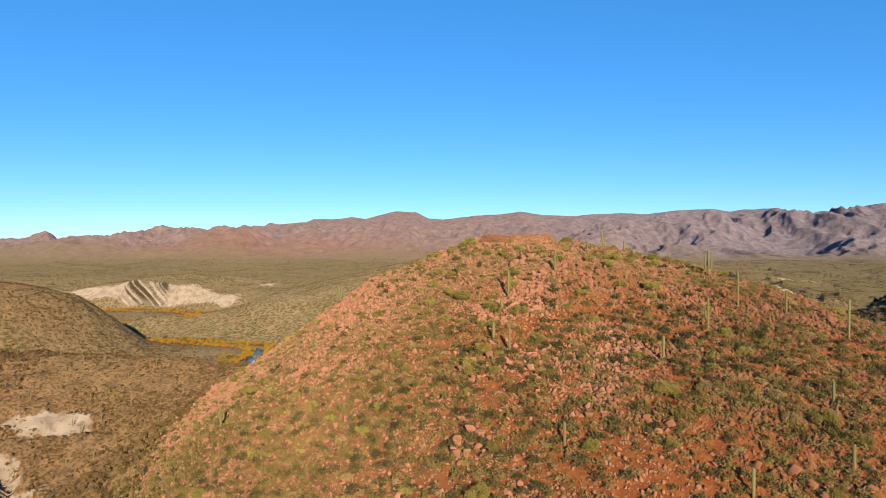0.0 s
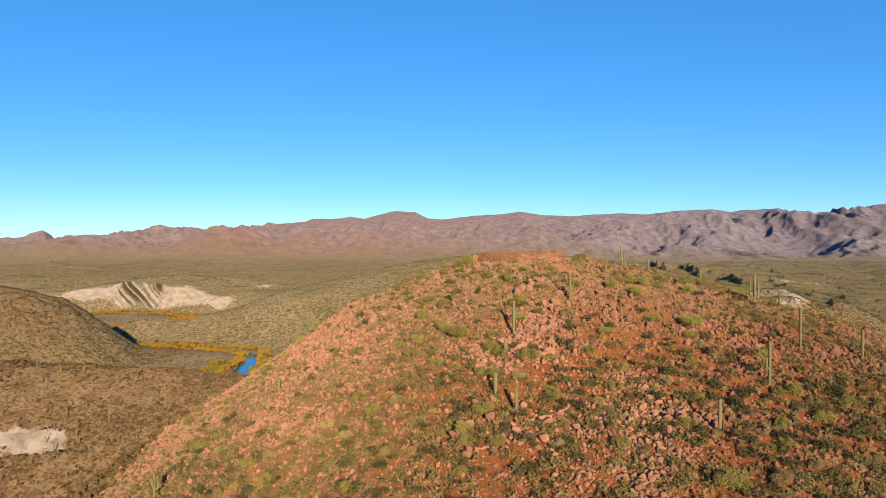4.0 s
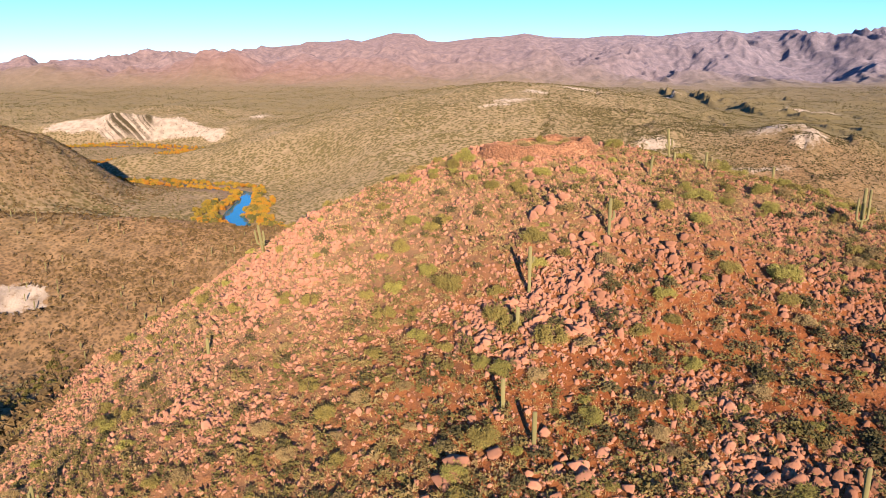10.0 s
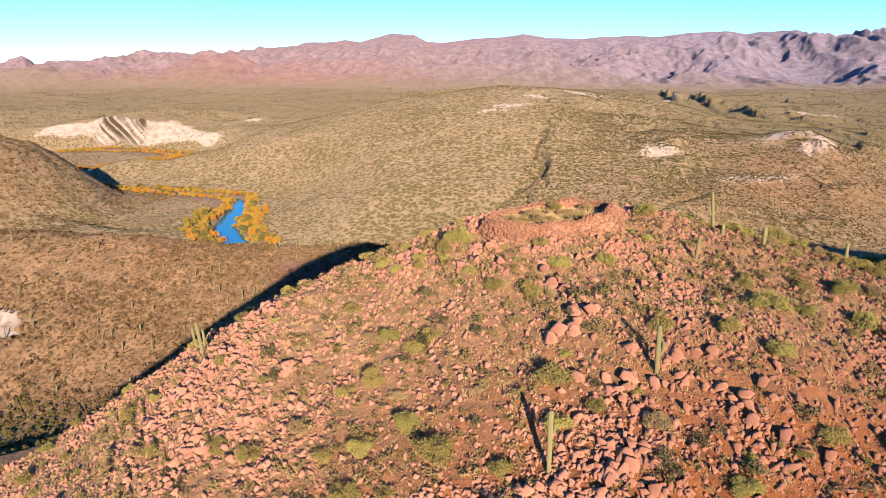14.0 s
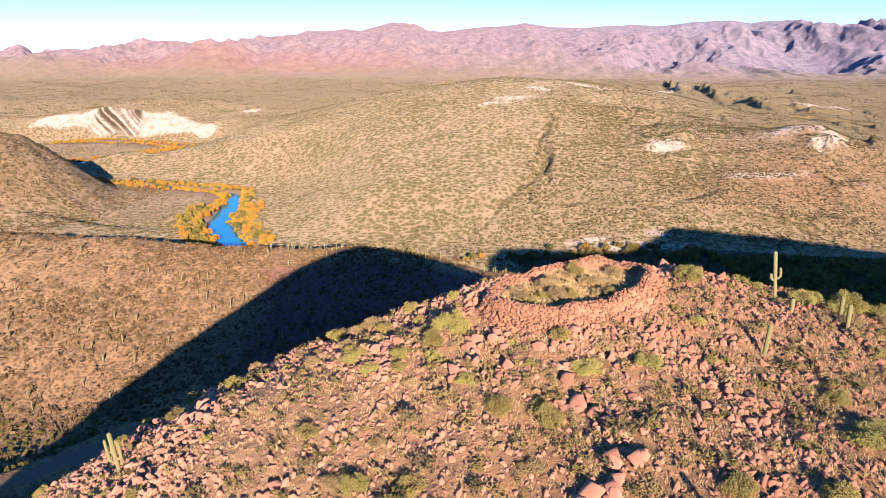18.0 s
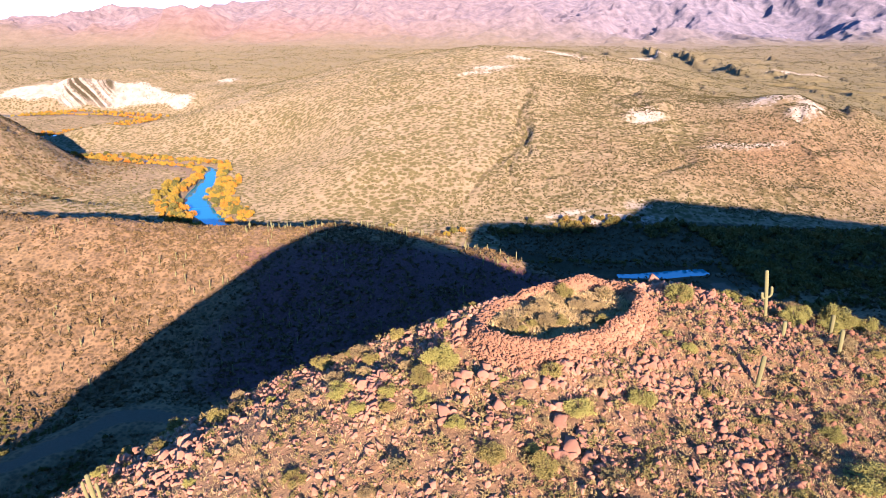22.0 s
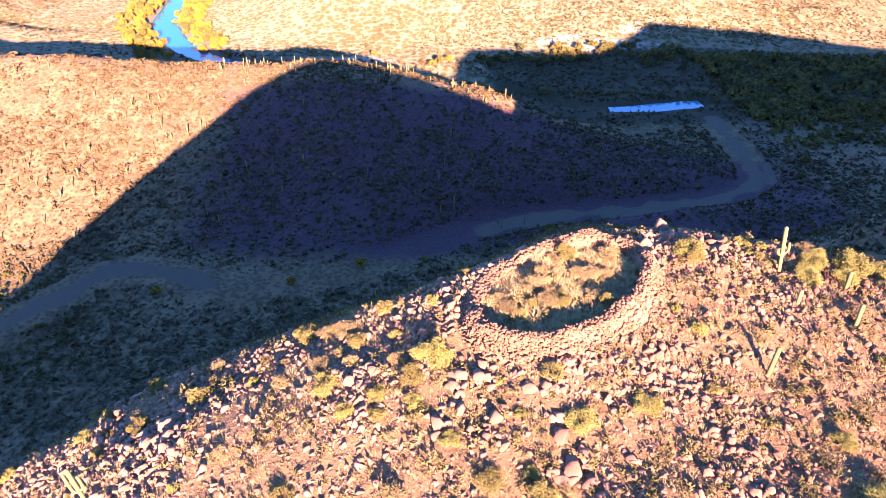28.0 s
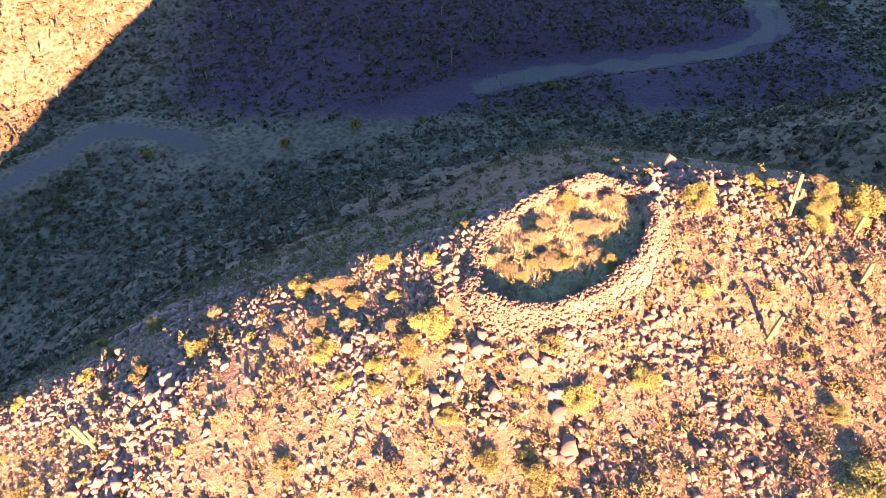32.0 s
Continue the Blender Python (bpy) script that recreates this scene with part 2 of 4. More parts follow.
# ---- helpers of the scene ----
def mesh_of(name, verts, faces, smooth=False):
    me = bpy.data.meshes.new(name)
    verts, faces = np.asarray(verts, np.float32), np.asarray(faces, np.int32)
    me.vertices.add(len(verts))
    me.vertices.foreach_set("co", verts.ravel())
    n = faces.shape[1]
    me.loops.add(faces.size)
    me.loops.foreach_set("vertex_index", faces.ravel())
    me.polygons.add(len(faces))
    me.polygons.foreach_set("loop_start", np.arange(0, faces.size, n, dtype=np.int32))
    me.polygons.foreach_set("loop_total", np.full(len(faces), n, np.int32))
    if smooth:
        me.polygons.foreach_set("use_smooth", np.ones(len(faces), bool))
    me.update(calc_edges=True)
    return me


TONE = 0.63  # how dark the dry soils, rocks and leaves are as a whole


def toned(c):
    return tuple(TONE * v * w for v, w in zip(c, (1.07, 0.935, 0.83)))


def material(name):
    m = bpy.data.materials.new(name)
    m.use_nodes = True
    return m, m.node_tree.nodes, m.node_tree.links, m.node_tree.nodes["Principled BSDF"]


def simple(name, color, rough=0.9, scale=8.0, vary=0.35, bumpy=0.4, flank=None):
    """A matt surface with grain at two scales and a shift from piece to piece."""
    m, nodes, links, bsdf = material(name)
    tex = nodes.new("ShaderNodeTexCoord")
    n1, n2 = nodes.new("ShaderNodeTexNoise"), nodes.new("ShaderNodeTexNoise")
    n1.inputs["Scale"].default_value, n2.inputs["Scale"].default_value = scale, scale * 6
    n1.inputs["Detail"].default_value = 5
    for n in (n1, n2):
        links.new(tex.outputs["Object"], n.inputs["Vector"])
    info = nodes.new("ShaderNodeObjectInfo")
    isl = nodes.new("ShaderNodeNewGeometry")
    add = nodes.new("ShaderNodeMath")
    add.operation = "ADD"
    links.new(info.outputs["Random"], add.inputs[0])
    links.new(isl.outputs["Random Per Island"], add.inputs[1])
    add2 = nodes.new("ShaderNodeMath")
    add2.operation = "ADD"
    links.new(add.outputs[0], add2.inputs[0])
    links.new(n1.outputs["Fac"], add2.inputs[1])
    rng = nodes.new("ShaderNodeMapRange")
    rng.inputs["From Min"].default_value, rng.inputs["From Max"].default_value = 0.5, 2.2
    links.new(add2.outputs[0], rng.inputs["Value"])
    mix = nodes.new("ShaderNodeMix")
    mix.data_type = "RGBA"
    color, flank = toned(color), toned(flank) if flank else None
    lo = tuple(c * (1 - vary) for c in color)
    hi = tuple(min(1, c * (1 + vary)) for c in color)
    mix.inputs["A"].default_value, mix.inputs["B"].default_value = (*lo, 1), (*hi, 1)
    links.new(rng.outputs[0], mix.inputs["Factor"])
    links.new(mix.outputs["Result"], bsdf.inputs["Base Color"])
    if flank:
        # another rock towards the east side of the hill, in patches
        geo, xyz, big = isl, nodes.new("ShaderNodeSeparateXYZ"), nodes.new("ShaderNodeTexNoise")
        links.new(geo.outputs["Position"], xyz.inputs[0])
        big.inputs["Scale"].default_value, big.inputs["Detail"].default_value = 0.09, 3
        links.new(geo.outputs["Position"], big.inputs["Vector"])
        k, r2, m2 = nodes.new("ShaderNodeMath"), nodes.new("ShaderNodeMapRange"), nodes.new("ShaderNodeMix")
        k.operation, k.inputs[1].default_value = "MULTIPLY_ADD", 90.0
        links.new(big.outputs["Fac"], k.inputs[0])
        links.new(xyz.outputs["X"], k.inputs[2])
        r2.inputs["From Min"].default_value, r2.inputs["From Max"].default_value = 48, 85
        links.new(k.outputs[0], r2.inputs["Value"])
        m2.data_type = "RGBA"
        links.new(r2.outputs[0], m2.inputs["Factor"])
        links.new(mix.outputs["Result"], m2.inputs["A"])
        m2.inputs["B"].default_value = (*flank, 1)
        links.new(m2.outputs["Result"], bsdf.inputs["Base Color"])
    b = nodes.new("ShaderNodeBump")
    b.inputs["Strength"].default_value = bumpy
    b.inputs["Distance"].default_value = 0.05
    links.new(n2.outputs["Fac"], b.inputs["Height"])
    links.new(b.outputs[0], bsdf.inputs["Normal"])
    bsdf.inputs["Roughness"].default_value = rough
    bsdf.inputs["Diffuse Roughness"].default_value = 1.0
    bsdf.inputs["Specular IOR Level"].default_value = 0.2
    return m


# ---- materials ----
def ground_material():
    m, nodes, links, bsdf = material("desert_ground")
    geo = nodes.new("ShaderNodeNewGeometry")

    def noise_tex(scale, detail=6, rough=0.6):
        n = nodes.new("ShaderNodeTexNoise")
        n.inputs["Scale"].default_value, n.inputs["Detail"].default_value, n.inputs["Roughness"].default_value = scale, detail, rough
        links.new(geo.outputs["Position"], n.inputs["Vector"])
        return n.outputs["Fac"]

    def ramp(src, stops):
        r = nodes.new("ShaderNodeValToRGB")
        e = r.color_ramp.elements
        while len(e) < len(stops):
            e.new(0.5)
        for el, (p, c) in zip(e, stops):
            el.position, el.color = p, (*toned(c), 1)
        links.new(src, r.inputs[0])
        return r.outputs[0]

    def mixed(fac, a, b):
        mx = nodes.new("ShaderNodeMix")
        mx.data_type = "RGBA"
        links.new(fac, mx.inputs["Factor"])
        links.new(a, mx.inputs["A"])
        links.new(b, mx.inputs["B"])
        return mx.outputs["Result"]

    def attr(name):
        a = nodes.new("ShaderNodeAttribute")
        a.attribute_name = name
        return a.outputs["Fac"]

    def sharp(src, noise_src, amount, width=0.12):
        """A field with a torn edge where it passes one half."""
        k, add, r = nodes.new("ShaderNodeMath"), nodes.new("ShaderNodeMath"), nodes.new("ShaderNodeMapRange")
        k.operation, k.inputs[1].default_value, k.inputs[2].default_value = "MULTIPLY_ADD", 2 * amount, -amount
        links.new(noise_src, k.inputs[0])
        links.new(src, add.inputs[0])
        links.new(k.outputs[0], add.inputs[1])
        r.inputs["From Min"].default_value, r.inputs["From Max"].default_value = 0.5 - width, 0.5 + width
        links.new(add.outputs[0], r.inputs["Value"])
        return r.outputs[0]

    big, mid, fine, grit = noise_tex(0.012), noise_tex(0.10), noise_tex(0.8), noise_tex(5.0)
    tan = ramp(mid, [(0.3, (0.182, 0.139, 0.088)), (0.7, (0.272, 0.213, 0.146))])
    dots = nodes.new("ShaderNodeTexVoronoi")
    dots.inputs["Scale"].default_value = 0.22
    links.new(geo.outputs["Position"], dots.inputs["Vector"])
    bushes = ramp(mid, [(0.35, (0.084, 0.073, 0.03)), (0.65, (0.13, 0.106, 0.048))])
    soil = mixed(sharp(dots.outputs["Distance"], big, 0.35, 0.16), bushes, tan)
    red = ramp(fine, [(0.32, (0.14, 0.043, 0.0155)), (0.5, (0.215, 0.074, 0.0275)), (0.6, (0.25, 0.1, 0.04)), (0.78, (0.275, 0.142, 0.064))])
    pale = ramp(mid, [(0.35, (0.25, 0.205, 0.18)), (0.6, (0.38, 0.325, 0.295))])
    gravel = ramp(grit, [(0.3, (0.112, 0.078, 0.06)), (0.7, (0.172, 0.126, 0.097))])
    # distance haze is put into the mountain base colours as a mauve tint
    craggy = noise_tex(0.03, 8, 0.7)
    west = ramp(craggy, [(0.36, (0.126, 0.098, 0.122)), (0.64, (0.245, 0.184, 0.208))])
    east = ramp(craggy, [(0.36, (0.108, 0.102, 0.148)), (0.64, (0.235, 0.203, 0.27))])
    rust = ramp(mid, [(0.3, (0.175, 0.106, 0.06)), (0.7, (0.27, 0.172, 0.1))])
    small = nodes.new("ShaderNodeTexVoronoi")
    small.inputs["Scale"].default_value = 0.55
    links.new(geo.outputs["Position"], small.inputs["Vector"])
    twigs = ramp(fine, [(0.35, (0.0924, 0.0616, 0.037)), (0.65, (0.141, 0.0924, 0.0546))])
    rust = mixed(sharp(small.outputs["Distance"], mid, 0.35, 0.2), twigs, rust)
    olive = ramp(mid, [(0.3, (0.105, 0.088, 0.046)), (0.7, (0.17, 0.138, 0.078))])
    soil = mixed(sharp(attr("olive"), mid, 0.4, 0.3), soil, olive)
    soil = mixed(sharp(attr("rust"), big, 0.5, 0.3), soil, rust)
    straw = ramp(fine, [(0.3, (0.15, 0.085, 0.05)), (0.5, (0.222, 0.14, 0.086)), (0.72, (0.285, 0.195, 0.122))])
    soil = mixed(attr("hilltop"), soil, straw)
    # dark purple tone that puts the ridge flank's shade into the soil colour
    shade_tint = ramp(fine, [(0.3, (0.085, 0.038, 0.045)), (0.7, (0.145, 0.068, 0.078))])
    soil = mixed(sharp(attr("shade_tint"), mid, 0.35, 0.25), soil, shade_tint)
    col = mixed(sharp(attr("red"), fine, 0.7, 0.3), soil, red)
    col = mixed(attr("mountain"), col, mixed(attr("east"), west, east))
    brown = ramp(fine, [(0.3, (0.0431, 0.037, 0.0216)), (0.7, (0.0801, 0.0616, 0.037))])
    # colours the gully's brush, and puts shade into the flood plain's colour
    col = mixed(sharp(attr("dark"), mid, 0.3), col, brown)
    torn = noise_tex(0.25, 8, 0.7)
    xyz = nodes.new("ShaderNodeSeparateXYZ")
    links.new(geo.outputs["Position"], xyz.inputs[0])
    run, comb, wave = nodes.new("ShaderNodeMath"), nodes.new("ShaderNodeCombineXYZ"), nodes.new("ShaderNodeTexNoise")
    run.operation, run.inputs[1].default_value = "MULTIPLY_ADD", 1.3
    links.new(xyz.outputs["Z"], run.inputs[0])
    links.new(xyz.outputs["X"], run.inputs[2])
    links.new(run.outputs[0], comb.inputs[0])
    wave.inputs["Scale"].default_value, wave.inputs["Detail"].default_value = 0.075, 3
    links.new(comb.outputs[0], wave.inputs["Vector"])
    gain = nodes.new("ShaderNodeMath")
    gain.operation = "MULTIPLY"
    links.new(attr("rib"), gain.inputs[0])
    links.new(sharp(wave.outputs["Fac"], torn, 0.12, 0.04), gain.inputs[1])
    pale = mixed(gain.outputs[0], pale, brown)
    col = mixed(sharp(attr("pale"), torn, 0.8), col, pale)
    col = mixed(sharp(attr("gravel"), torn, 0.5, 0.16), col, gravel)
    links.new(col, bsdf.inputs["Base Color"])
    bsdf.inputs["Diffuse Roughness"].default_value = 0.8
    bsdf.inputs["Roughness"].default_value = 0.95
    bsdf.inputs["Specular IOR Level"].default_value = 0.1
    crags, lie = noise_tex(0.026, 9, 0.62), nodes.new("ShaderNodeBump")
    lift = nodes.new("ShaderNodeMath")
    lift.operation = "POWER"
    links.new(attr("mountain"), lift.inputs[0])
    lift.inputs[1].default_value = 1.6
    links.new(lift.outputs[0], lie.inputs["Strength"])
    lie.inputs["Distance"].default_value = 9.0
    links.new(crags, lie.inputs["Height"])
    b1, b2 = nodes.new("ShaderNodeBump"), nodes.new("ShaderNodeBump")
    links.new(lie.outputs[0], b1.inputs["Normal"])
    b1.inputs["Strength"].default_value, b1.inputs["Distance"].default_value = 0.8, 0.8
    b2.inputs["Strength"].default_value, b2.inputs["Distance"].default_value = 0.5, 0.06
    links.new(fine, b1.inputs["Height"])
    links.new(grit, b2.inputs["Height"])
    links.new(b1.outputs[0], b2.inputs["Normal"])
    links.new(b2.outputs[0], bsdf.inputs["Normal"])
    return m


def leaves_material(name, stops, spread=0.35, patch=0.45):
    m, nodes, links, bsdf = material(name)
    info, geo = nodes.new("ShaderNodeObjectInfo"), nodes.new("ShaderNodeNewGeometry")
    add, mul = nodes.new("ShaderNodeMath"), nodes.new("ShaderNodeMath")
    mul.operation, mul.inputs[1].default_value = "MULTIPLY", spread
    if spread > 0.9:
        wide = nodes.new("ShaderNodeTexNoise")
        wide.inputs["Scale"].default_value = patch
        links.new(geo.outputs["Position"], wide.inputs["Vector"])
        links.new(wide.outputs["Fac"], mul.inputs[0])
        mul.inputs[1].default_value, add.inputs[0].default_value = 2.4, -0.7
    else:
        links.new(geo.outputs["Random Per Island"], mul.inputs[0])
        links.new(info.outputs["Random"], add.inputs[0])
    links.new(mul.outputs[0], add.inputs[1])
    r = nodes.new("ShaderNodeValToRGB")
    e = r.color_ramp.elements
    while len(e) < len(stops):
        e.new(0.5)
    for el, (p, c) in zip(e, stops):
        el.position, el.color = p, (*toned(c), 1)
    links.new(add.outputs[0], r.inputs[0])
    links.new(r.outputs[0], bsdf.inputs["Base Color"])
    bsdf.inputs["Roughness"].default_value = 0.8
    bsdf.inputs["Diffuse Roughness"].default_value = 1.0
    bsdf.inputs["Specular IOR Level"].default_value = 0.15
    return m


GROUND = ground_material()
M_CACTUS = simple("cactus_skin", (0.176, 0.163, 0.0748), 0.6, 3.0, 0.25, 0.3)
M_ROCK = simple("red_rhyolite", (0.288, 0.142, 0.1), 0.9, 2.0, 0.42, 0.7, flank=(0.225, 0.1, 0.062))
M_WALLROCK = simple("ruin_stone", (0.29, 0.147, 0.092), 0.9, 2.5, 0.3, 0.6)
M_BUSH = simple("brittlebush_leaves", (0.205, 0.17, 0.05), 0.8, 3.0, 0.4, 0.2)
M_GREY = simple("grey_bursage_leaves", (0.26, 0.191, 0.0935), 0.85, 3.0, 0.4, 0.2)
M_PALO = simple("palo_verde_leaves", (0.235, 0.215, 0.058), 0.8, 2.0, 0.35, 0.2)
M_LOW = leaves_material("low_shrub_leaves", [(0.0, (0.085, 0.075, 0.025)), (0.4, (0.145, 0.12, 0.04)), (0.75, (0.225, 0.168, 0.072)), (1.0, (0.3, 0.21, 0.11))], 1.0)
M_STEM = simple("dry_stems", (0.0986, 0.0678, 0.04), 0.9, 6.0, 0.3, 0.3)
M_GRASS = simple("straw_grass", (0.46, 0.335, 0.165), 0.85, 2.0, 0.4, 0.1)
M_SHRUB = leaves_material("far_scrub_leaves", [(0.0, (0.05, 0.045, 0.019)), (0.4, (0.085, 0.074, 0.031)), (0.8, (0.135, 0.114, 0.053)), (1.0, (0.175, 0.142, 0.074))], 1.0)
M_RIDGE = leaves_material("ridge_scrub_leaves", [(0.0, (0.058, 0.039, 0.019)), (0.4, (0.1, 0.067, 0.031)), (0.8, (0.155, 0.104, 0.05)), (1.0, (0.195, 0.132, 0.066))], 1.0)
M_SWELL = leaves_material("dark_scrub_leaves", [(0.0, (0.045, 0.042, 0.018)), (0.5, (0.085, 0.073, 0.032)), (1.0, (0.14, 0.112, 0.053))], 1.0)
M_TUFT = leaves_material("pale_slope_scrub_leaves", [(0.0, (0.08, 0.074, 0.043)), (0.5, (0.15, 0.134, 0.08)), (1.0, (0.24, 0.205, 0.13))], 1.0)
M_BARK = simple("cottonwood_bark", (0.123, 0.0986, 0.0739), 0.9, 4.0, 0.3, 0.5)
M_WATER, _n, _l, _b = material("river_water")
_b.inputs["Base Color"].default_value = (0.01, 0.13, 0.17, 1)
_b.inputs["Roughness"].default_value = 0.06
_b.inputs["IOR"].default_value = 1.33


# ---- ground: one sheet out to the mountains ----
def graded(lo, hi, pitch, low_end, high_end, grow_low, grow_high, most):
    mid = np.arange(lo, hi + pitch / 2, pitch)
    out = [mid]
    for start, end, sgn, grow in ((hi, high_end, 1, grow_high), (lo, low_end, -1, grow_low)):
        pts, s, p = [], pitch, start
        while sgn * (end - p) > 0:
            s = min(s * grow, most)
            p += sgn * s
            pts.append(p)
        out.append(np.array(pts))
    return np.sort(np.concatenate(out))


gx = graded(-62, 78, 0.8, -3900, 3900, 1.0135, 1.0135, 60)
gy = graded(-122, 40, 0.8, -700, 4700, 1.07, 1.0135, 12)
nx, ny = len(gx), len(gy)
# near the hill a square net, farther out a fan that widens with the distance
fan = np.linspace(-1, 1, nx)
fan = 0.74 * fan + np.sign(fan) * 6.0 * np.maximum(np.abs(fan) - 0.93, 0)
X, Y = np.meshgrid(gx, gy)
X = X + (fan[None, :] * (Y + 150) - X) * step(25, 190, Y)
Z = height(X, Y)
idx = np.arange(nx * ny).reshape(ny, nx)
quads = np.stack([idx[:-1, :-1], idx[:-1, 1:], idx[1:, 1:], idx[1:, :-1]], -1).reshape(-1, 4)
ground_mesh = mesh_of("ground", np.stack([X, Y, Z], -1).reshape(-1, 3), quads, smooth=True)


def put_attr(me, name, values):
    a = me.attributes.new(name, "FLOAT", "POINT")
    a.data.foreach_set("value", np.clip(values, 0, 1).astype(np.float32).ravel())


_dr, _wr, _dw, _zw = masks(X, Y)
_zy = np.gradient(Z, axis=0) / np.gradient(Y, axis=0)
_slope = np.hypot(_zy, np.gradient(Z, axis=1) / np.gradient(X, axis=1))
_away = np.hypot((X - 10) / 1.0, (Y + 30) / 1.3)
put_attr(ground_mesh, "red", step(120, 60, _away) * (0.55 + 0.55 * step(-30, 15, X)) * (0.28 + 0.54 * step(-16, -45, Y)) + 0.8 * bump(X, Y, -800, 2850, 620, 230))
put_attr(ground_mesh, "olive", 0.9 * np.maximum(step(170, 380, X - 0.12 * (Y - 500)) * step(560, 760, Y), step(16, 32, Y) * step(185, 150, Y) * step(-190, -120, X) * step(120, 90, X)) + 0.7 * step(1350, 1700, Y))
put_attr(ground_mesh, "hilltop", step(105, 65, _away) * step(40, 14, Y))
# covers the ridge flank and valley side that lie in the hill's shadow
put_attr(ground_mesh, "shade_tint", 0.95 * step(-125, -60, X + 12 * vnoise(X / 25, Y / 25, 91)) * step(168, 196, Y) * step(294, 272, Y) * step(200, 150, X))
put_attr(ground_mesh, "rust", 0.75 * step(420, 300, Y) * step(-700, -500, X) + 0.75 * bump(X, Y, -530, 600, 140, 120) + 0.62 * bump(X, Y, 330, 570, 150, 80))
# the far plain takes on a little of the hazed mountain colour
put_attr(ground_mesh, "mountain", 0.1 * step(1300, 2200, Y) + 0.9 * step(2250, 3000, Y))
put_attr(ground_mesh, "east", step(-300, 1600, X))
_edge = 1204 + 16 * vnoise(X / 34, X * 0 + 3.3, 5) - 30 * step(-520, -430, X)
_face = step(-14, 6, Y - _edge) * step(64, 40, Y - _edge) * step(-800, -745, X) * step(-405, -450, X)
put_attr(ground_mesh, "rib", step(-672, -655, X) * step(-566, -582, X) * _face)
pale = _face * step(0.12, 0.4, _slope)
for px, py, sx, sy in ((203, 668, 20, 10), (214, 682, 14, 10), (348, 640, 16, 9), (340, 684, 30, 14), (366, 660, 14, 16), (275, 597, 38, 6), (-257, 1491, 17, 36), (-236, 1690, 26, 24), (-262, 1560, 10, 14), (240, 1300, 55, 16), (-330, 318, 40, 7),
                       (172, 975, 30, 14), (60, 845, 24, 10), (40, 826, 22, 6), (100, 905, 18, 12), (-80, 1330, 60, 9), (120, 462, 40, 6), (-60, 462, 34, 5), (520, 900, 60, 10), (640, 1180, 50, 16), (760, 1500, 60, 20), (520, 1900, 70, 26), (-430, 1420, 14, 40), (95, 480, 16, 5), (150, 482, 12, 5)):
    pale = np.maximum(pale, 0.8 * bump(X, Y, px, py, sx, sy))
pale = np.maximum(pale, 0.68 * step(1.2, 0.8, np.hypot((X + 222) / 21, (Y - 222 - 0.25 * (X + 222)) / 14) + 0.3 * vnoise(X / 7, Y / 7, 83)))
_dk, _ = along(X, Y, [(-275, 200, 0), (-246, 192, 0), (-228, 186, 0), (-214, 172, 0), (-200, 158, 0)])
pale = np.maximum(pale, 0.62 * step(10, 5, _dk + 4 * vnoise(X / 9, Y / 9, 88)))
put_attr(ground_mesh, "pale", pale)
_df, _ = along(X, Y, [(188, 342, 0), (176, 290, 0), (163, 258, 0)])
put_attr(ground_mesh, "gravel", np.maximum(step(6.5, 1.5, np.minimum(_dw, _df) + 2.6 * vnoise(X / 11, Y / 11, 79)) * (1 - step(-84, -74, X) * step(24, 8, X)), 0.56 * step(34, 12, _dr) * step(30, 45, Y) * step(-20, -70, X)) + 0.42 * np.maximum(step(1.2, 0.8, np.hypot((X + 575) / 170, (Y - 1065) / 115)), step(1.2, 0.8, np.hypot((X + 310) / 75, (Y - 640) / 90))))
_dg, _ = along(X, Y, GULLY)
# first the brushy gully, then shade painted over the flood plain
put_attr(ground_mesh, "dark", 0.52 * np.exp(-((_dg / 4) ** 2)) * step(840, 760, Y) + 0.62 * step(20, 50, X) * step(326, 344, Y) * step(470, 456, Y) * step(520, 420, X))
ground_mesh.materials.append(GROUND)
ground = tagged(new("ground", ground_mesh), "dry desert ground with red hill, river flats and far mountains", "ground", kind="structure")

# ---- river ----
rp = np.array([(a, b) for a, b, _ in RIVER], float)
rw = np.array([c for *_, c in RIVER], float)
seg = np.r_[0, np.cumsum(np.hypot(*np.diff(rp, axis=0).T))]
bends = np.array(RIVER_BENDS)
seg2 = np.r_[0, np.cumsum(np.hypot(*np.diff(bends[:, :2], axis=0).T))]
ss = np.arange(0, seg2[-1], 6.0)
cx, cy, cw = (np.interp(ss, seg2, bends[:, k]) for k in range(3))
cw = np.where(cw > 3.6, cw + 3, 0.4)
tx, ty = np.gradient(cx), np.gradient(cy)
tn = np.hypot(tx, ty)
L = np.stack([cx - ty / tn * cw, cy + tx / tn * cw, 0 * cx - 132.9], -1)
R = np.stack([cx + ty / tn * cw, cy - tx / tn * cw, 0 * cx - 132.9], -1)
nv = len(ss)
wf = [(i, i + 1, nv + i + 1, nv + i) for i in range(nv - 1) if min(cw[i], cw[i + 1]) > 3]
water_mesh = mesh_of("water", np.r_[L, R], wf)
water_mesh.materials.append(M_WATER)
tagged(new("water", water_mesh), "narrow still desert river reflecting blue sky", "water", kind="structure")


# ---- shapes ----
rnd = np.random.default_rng(11)


def part(name, mesh, parent, label="", m=None):
    ob = new(name, mesh)
    ob.parent = parent
    if m is not None:
        ob.matrix_local = m
    return tagged(ob, label)


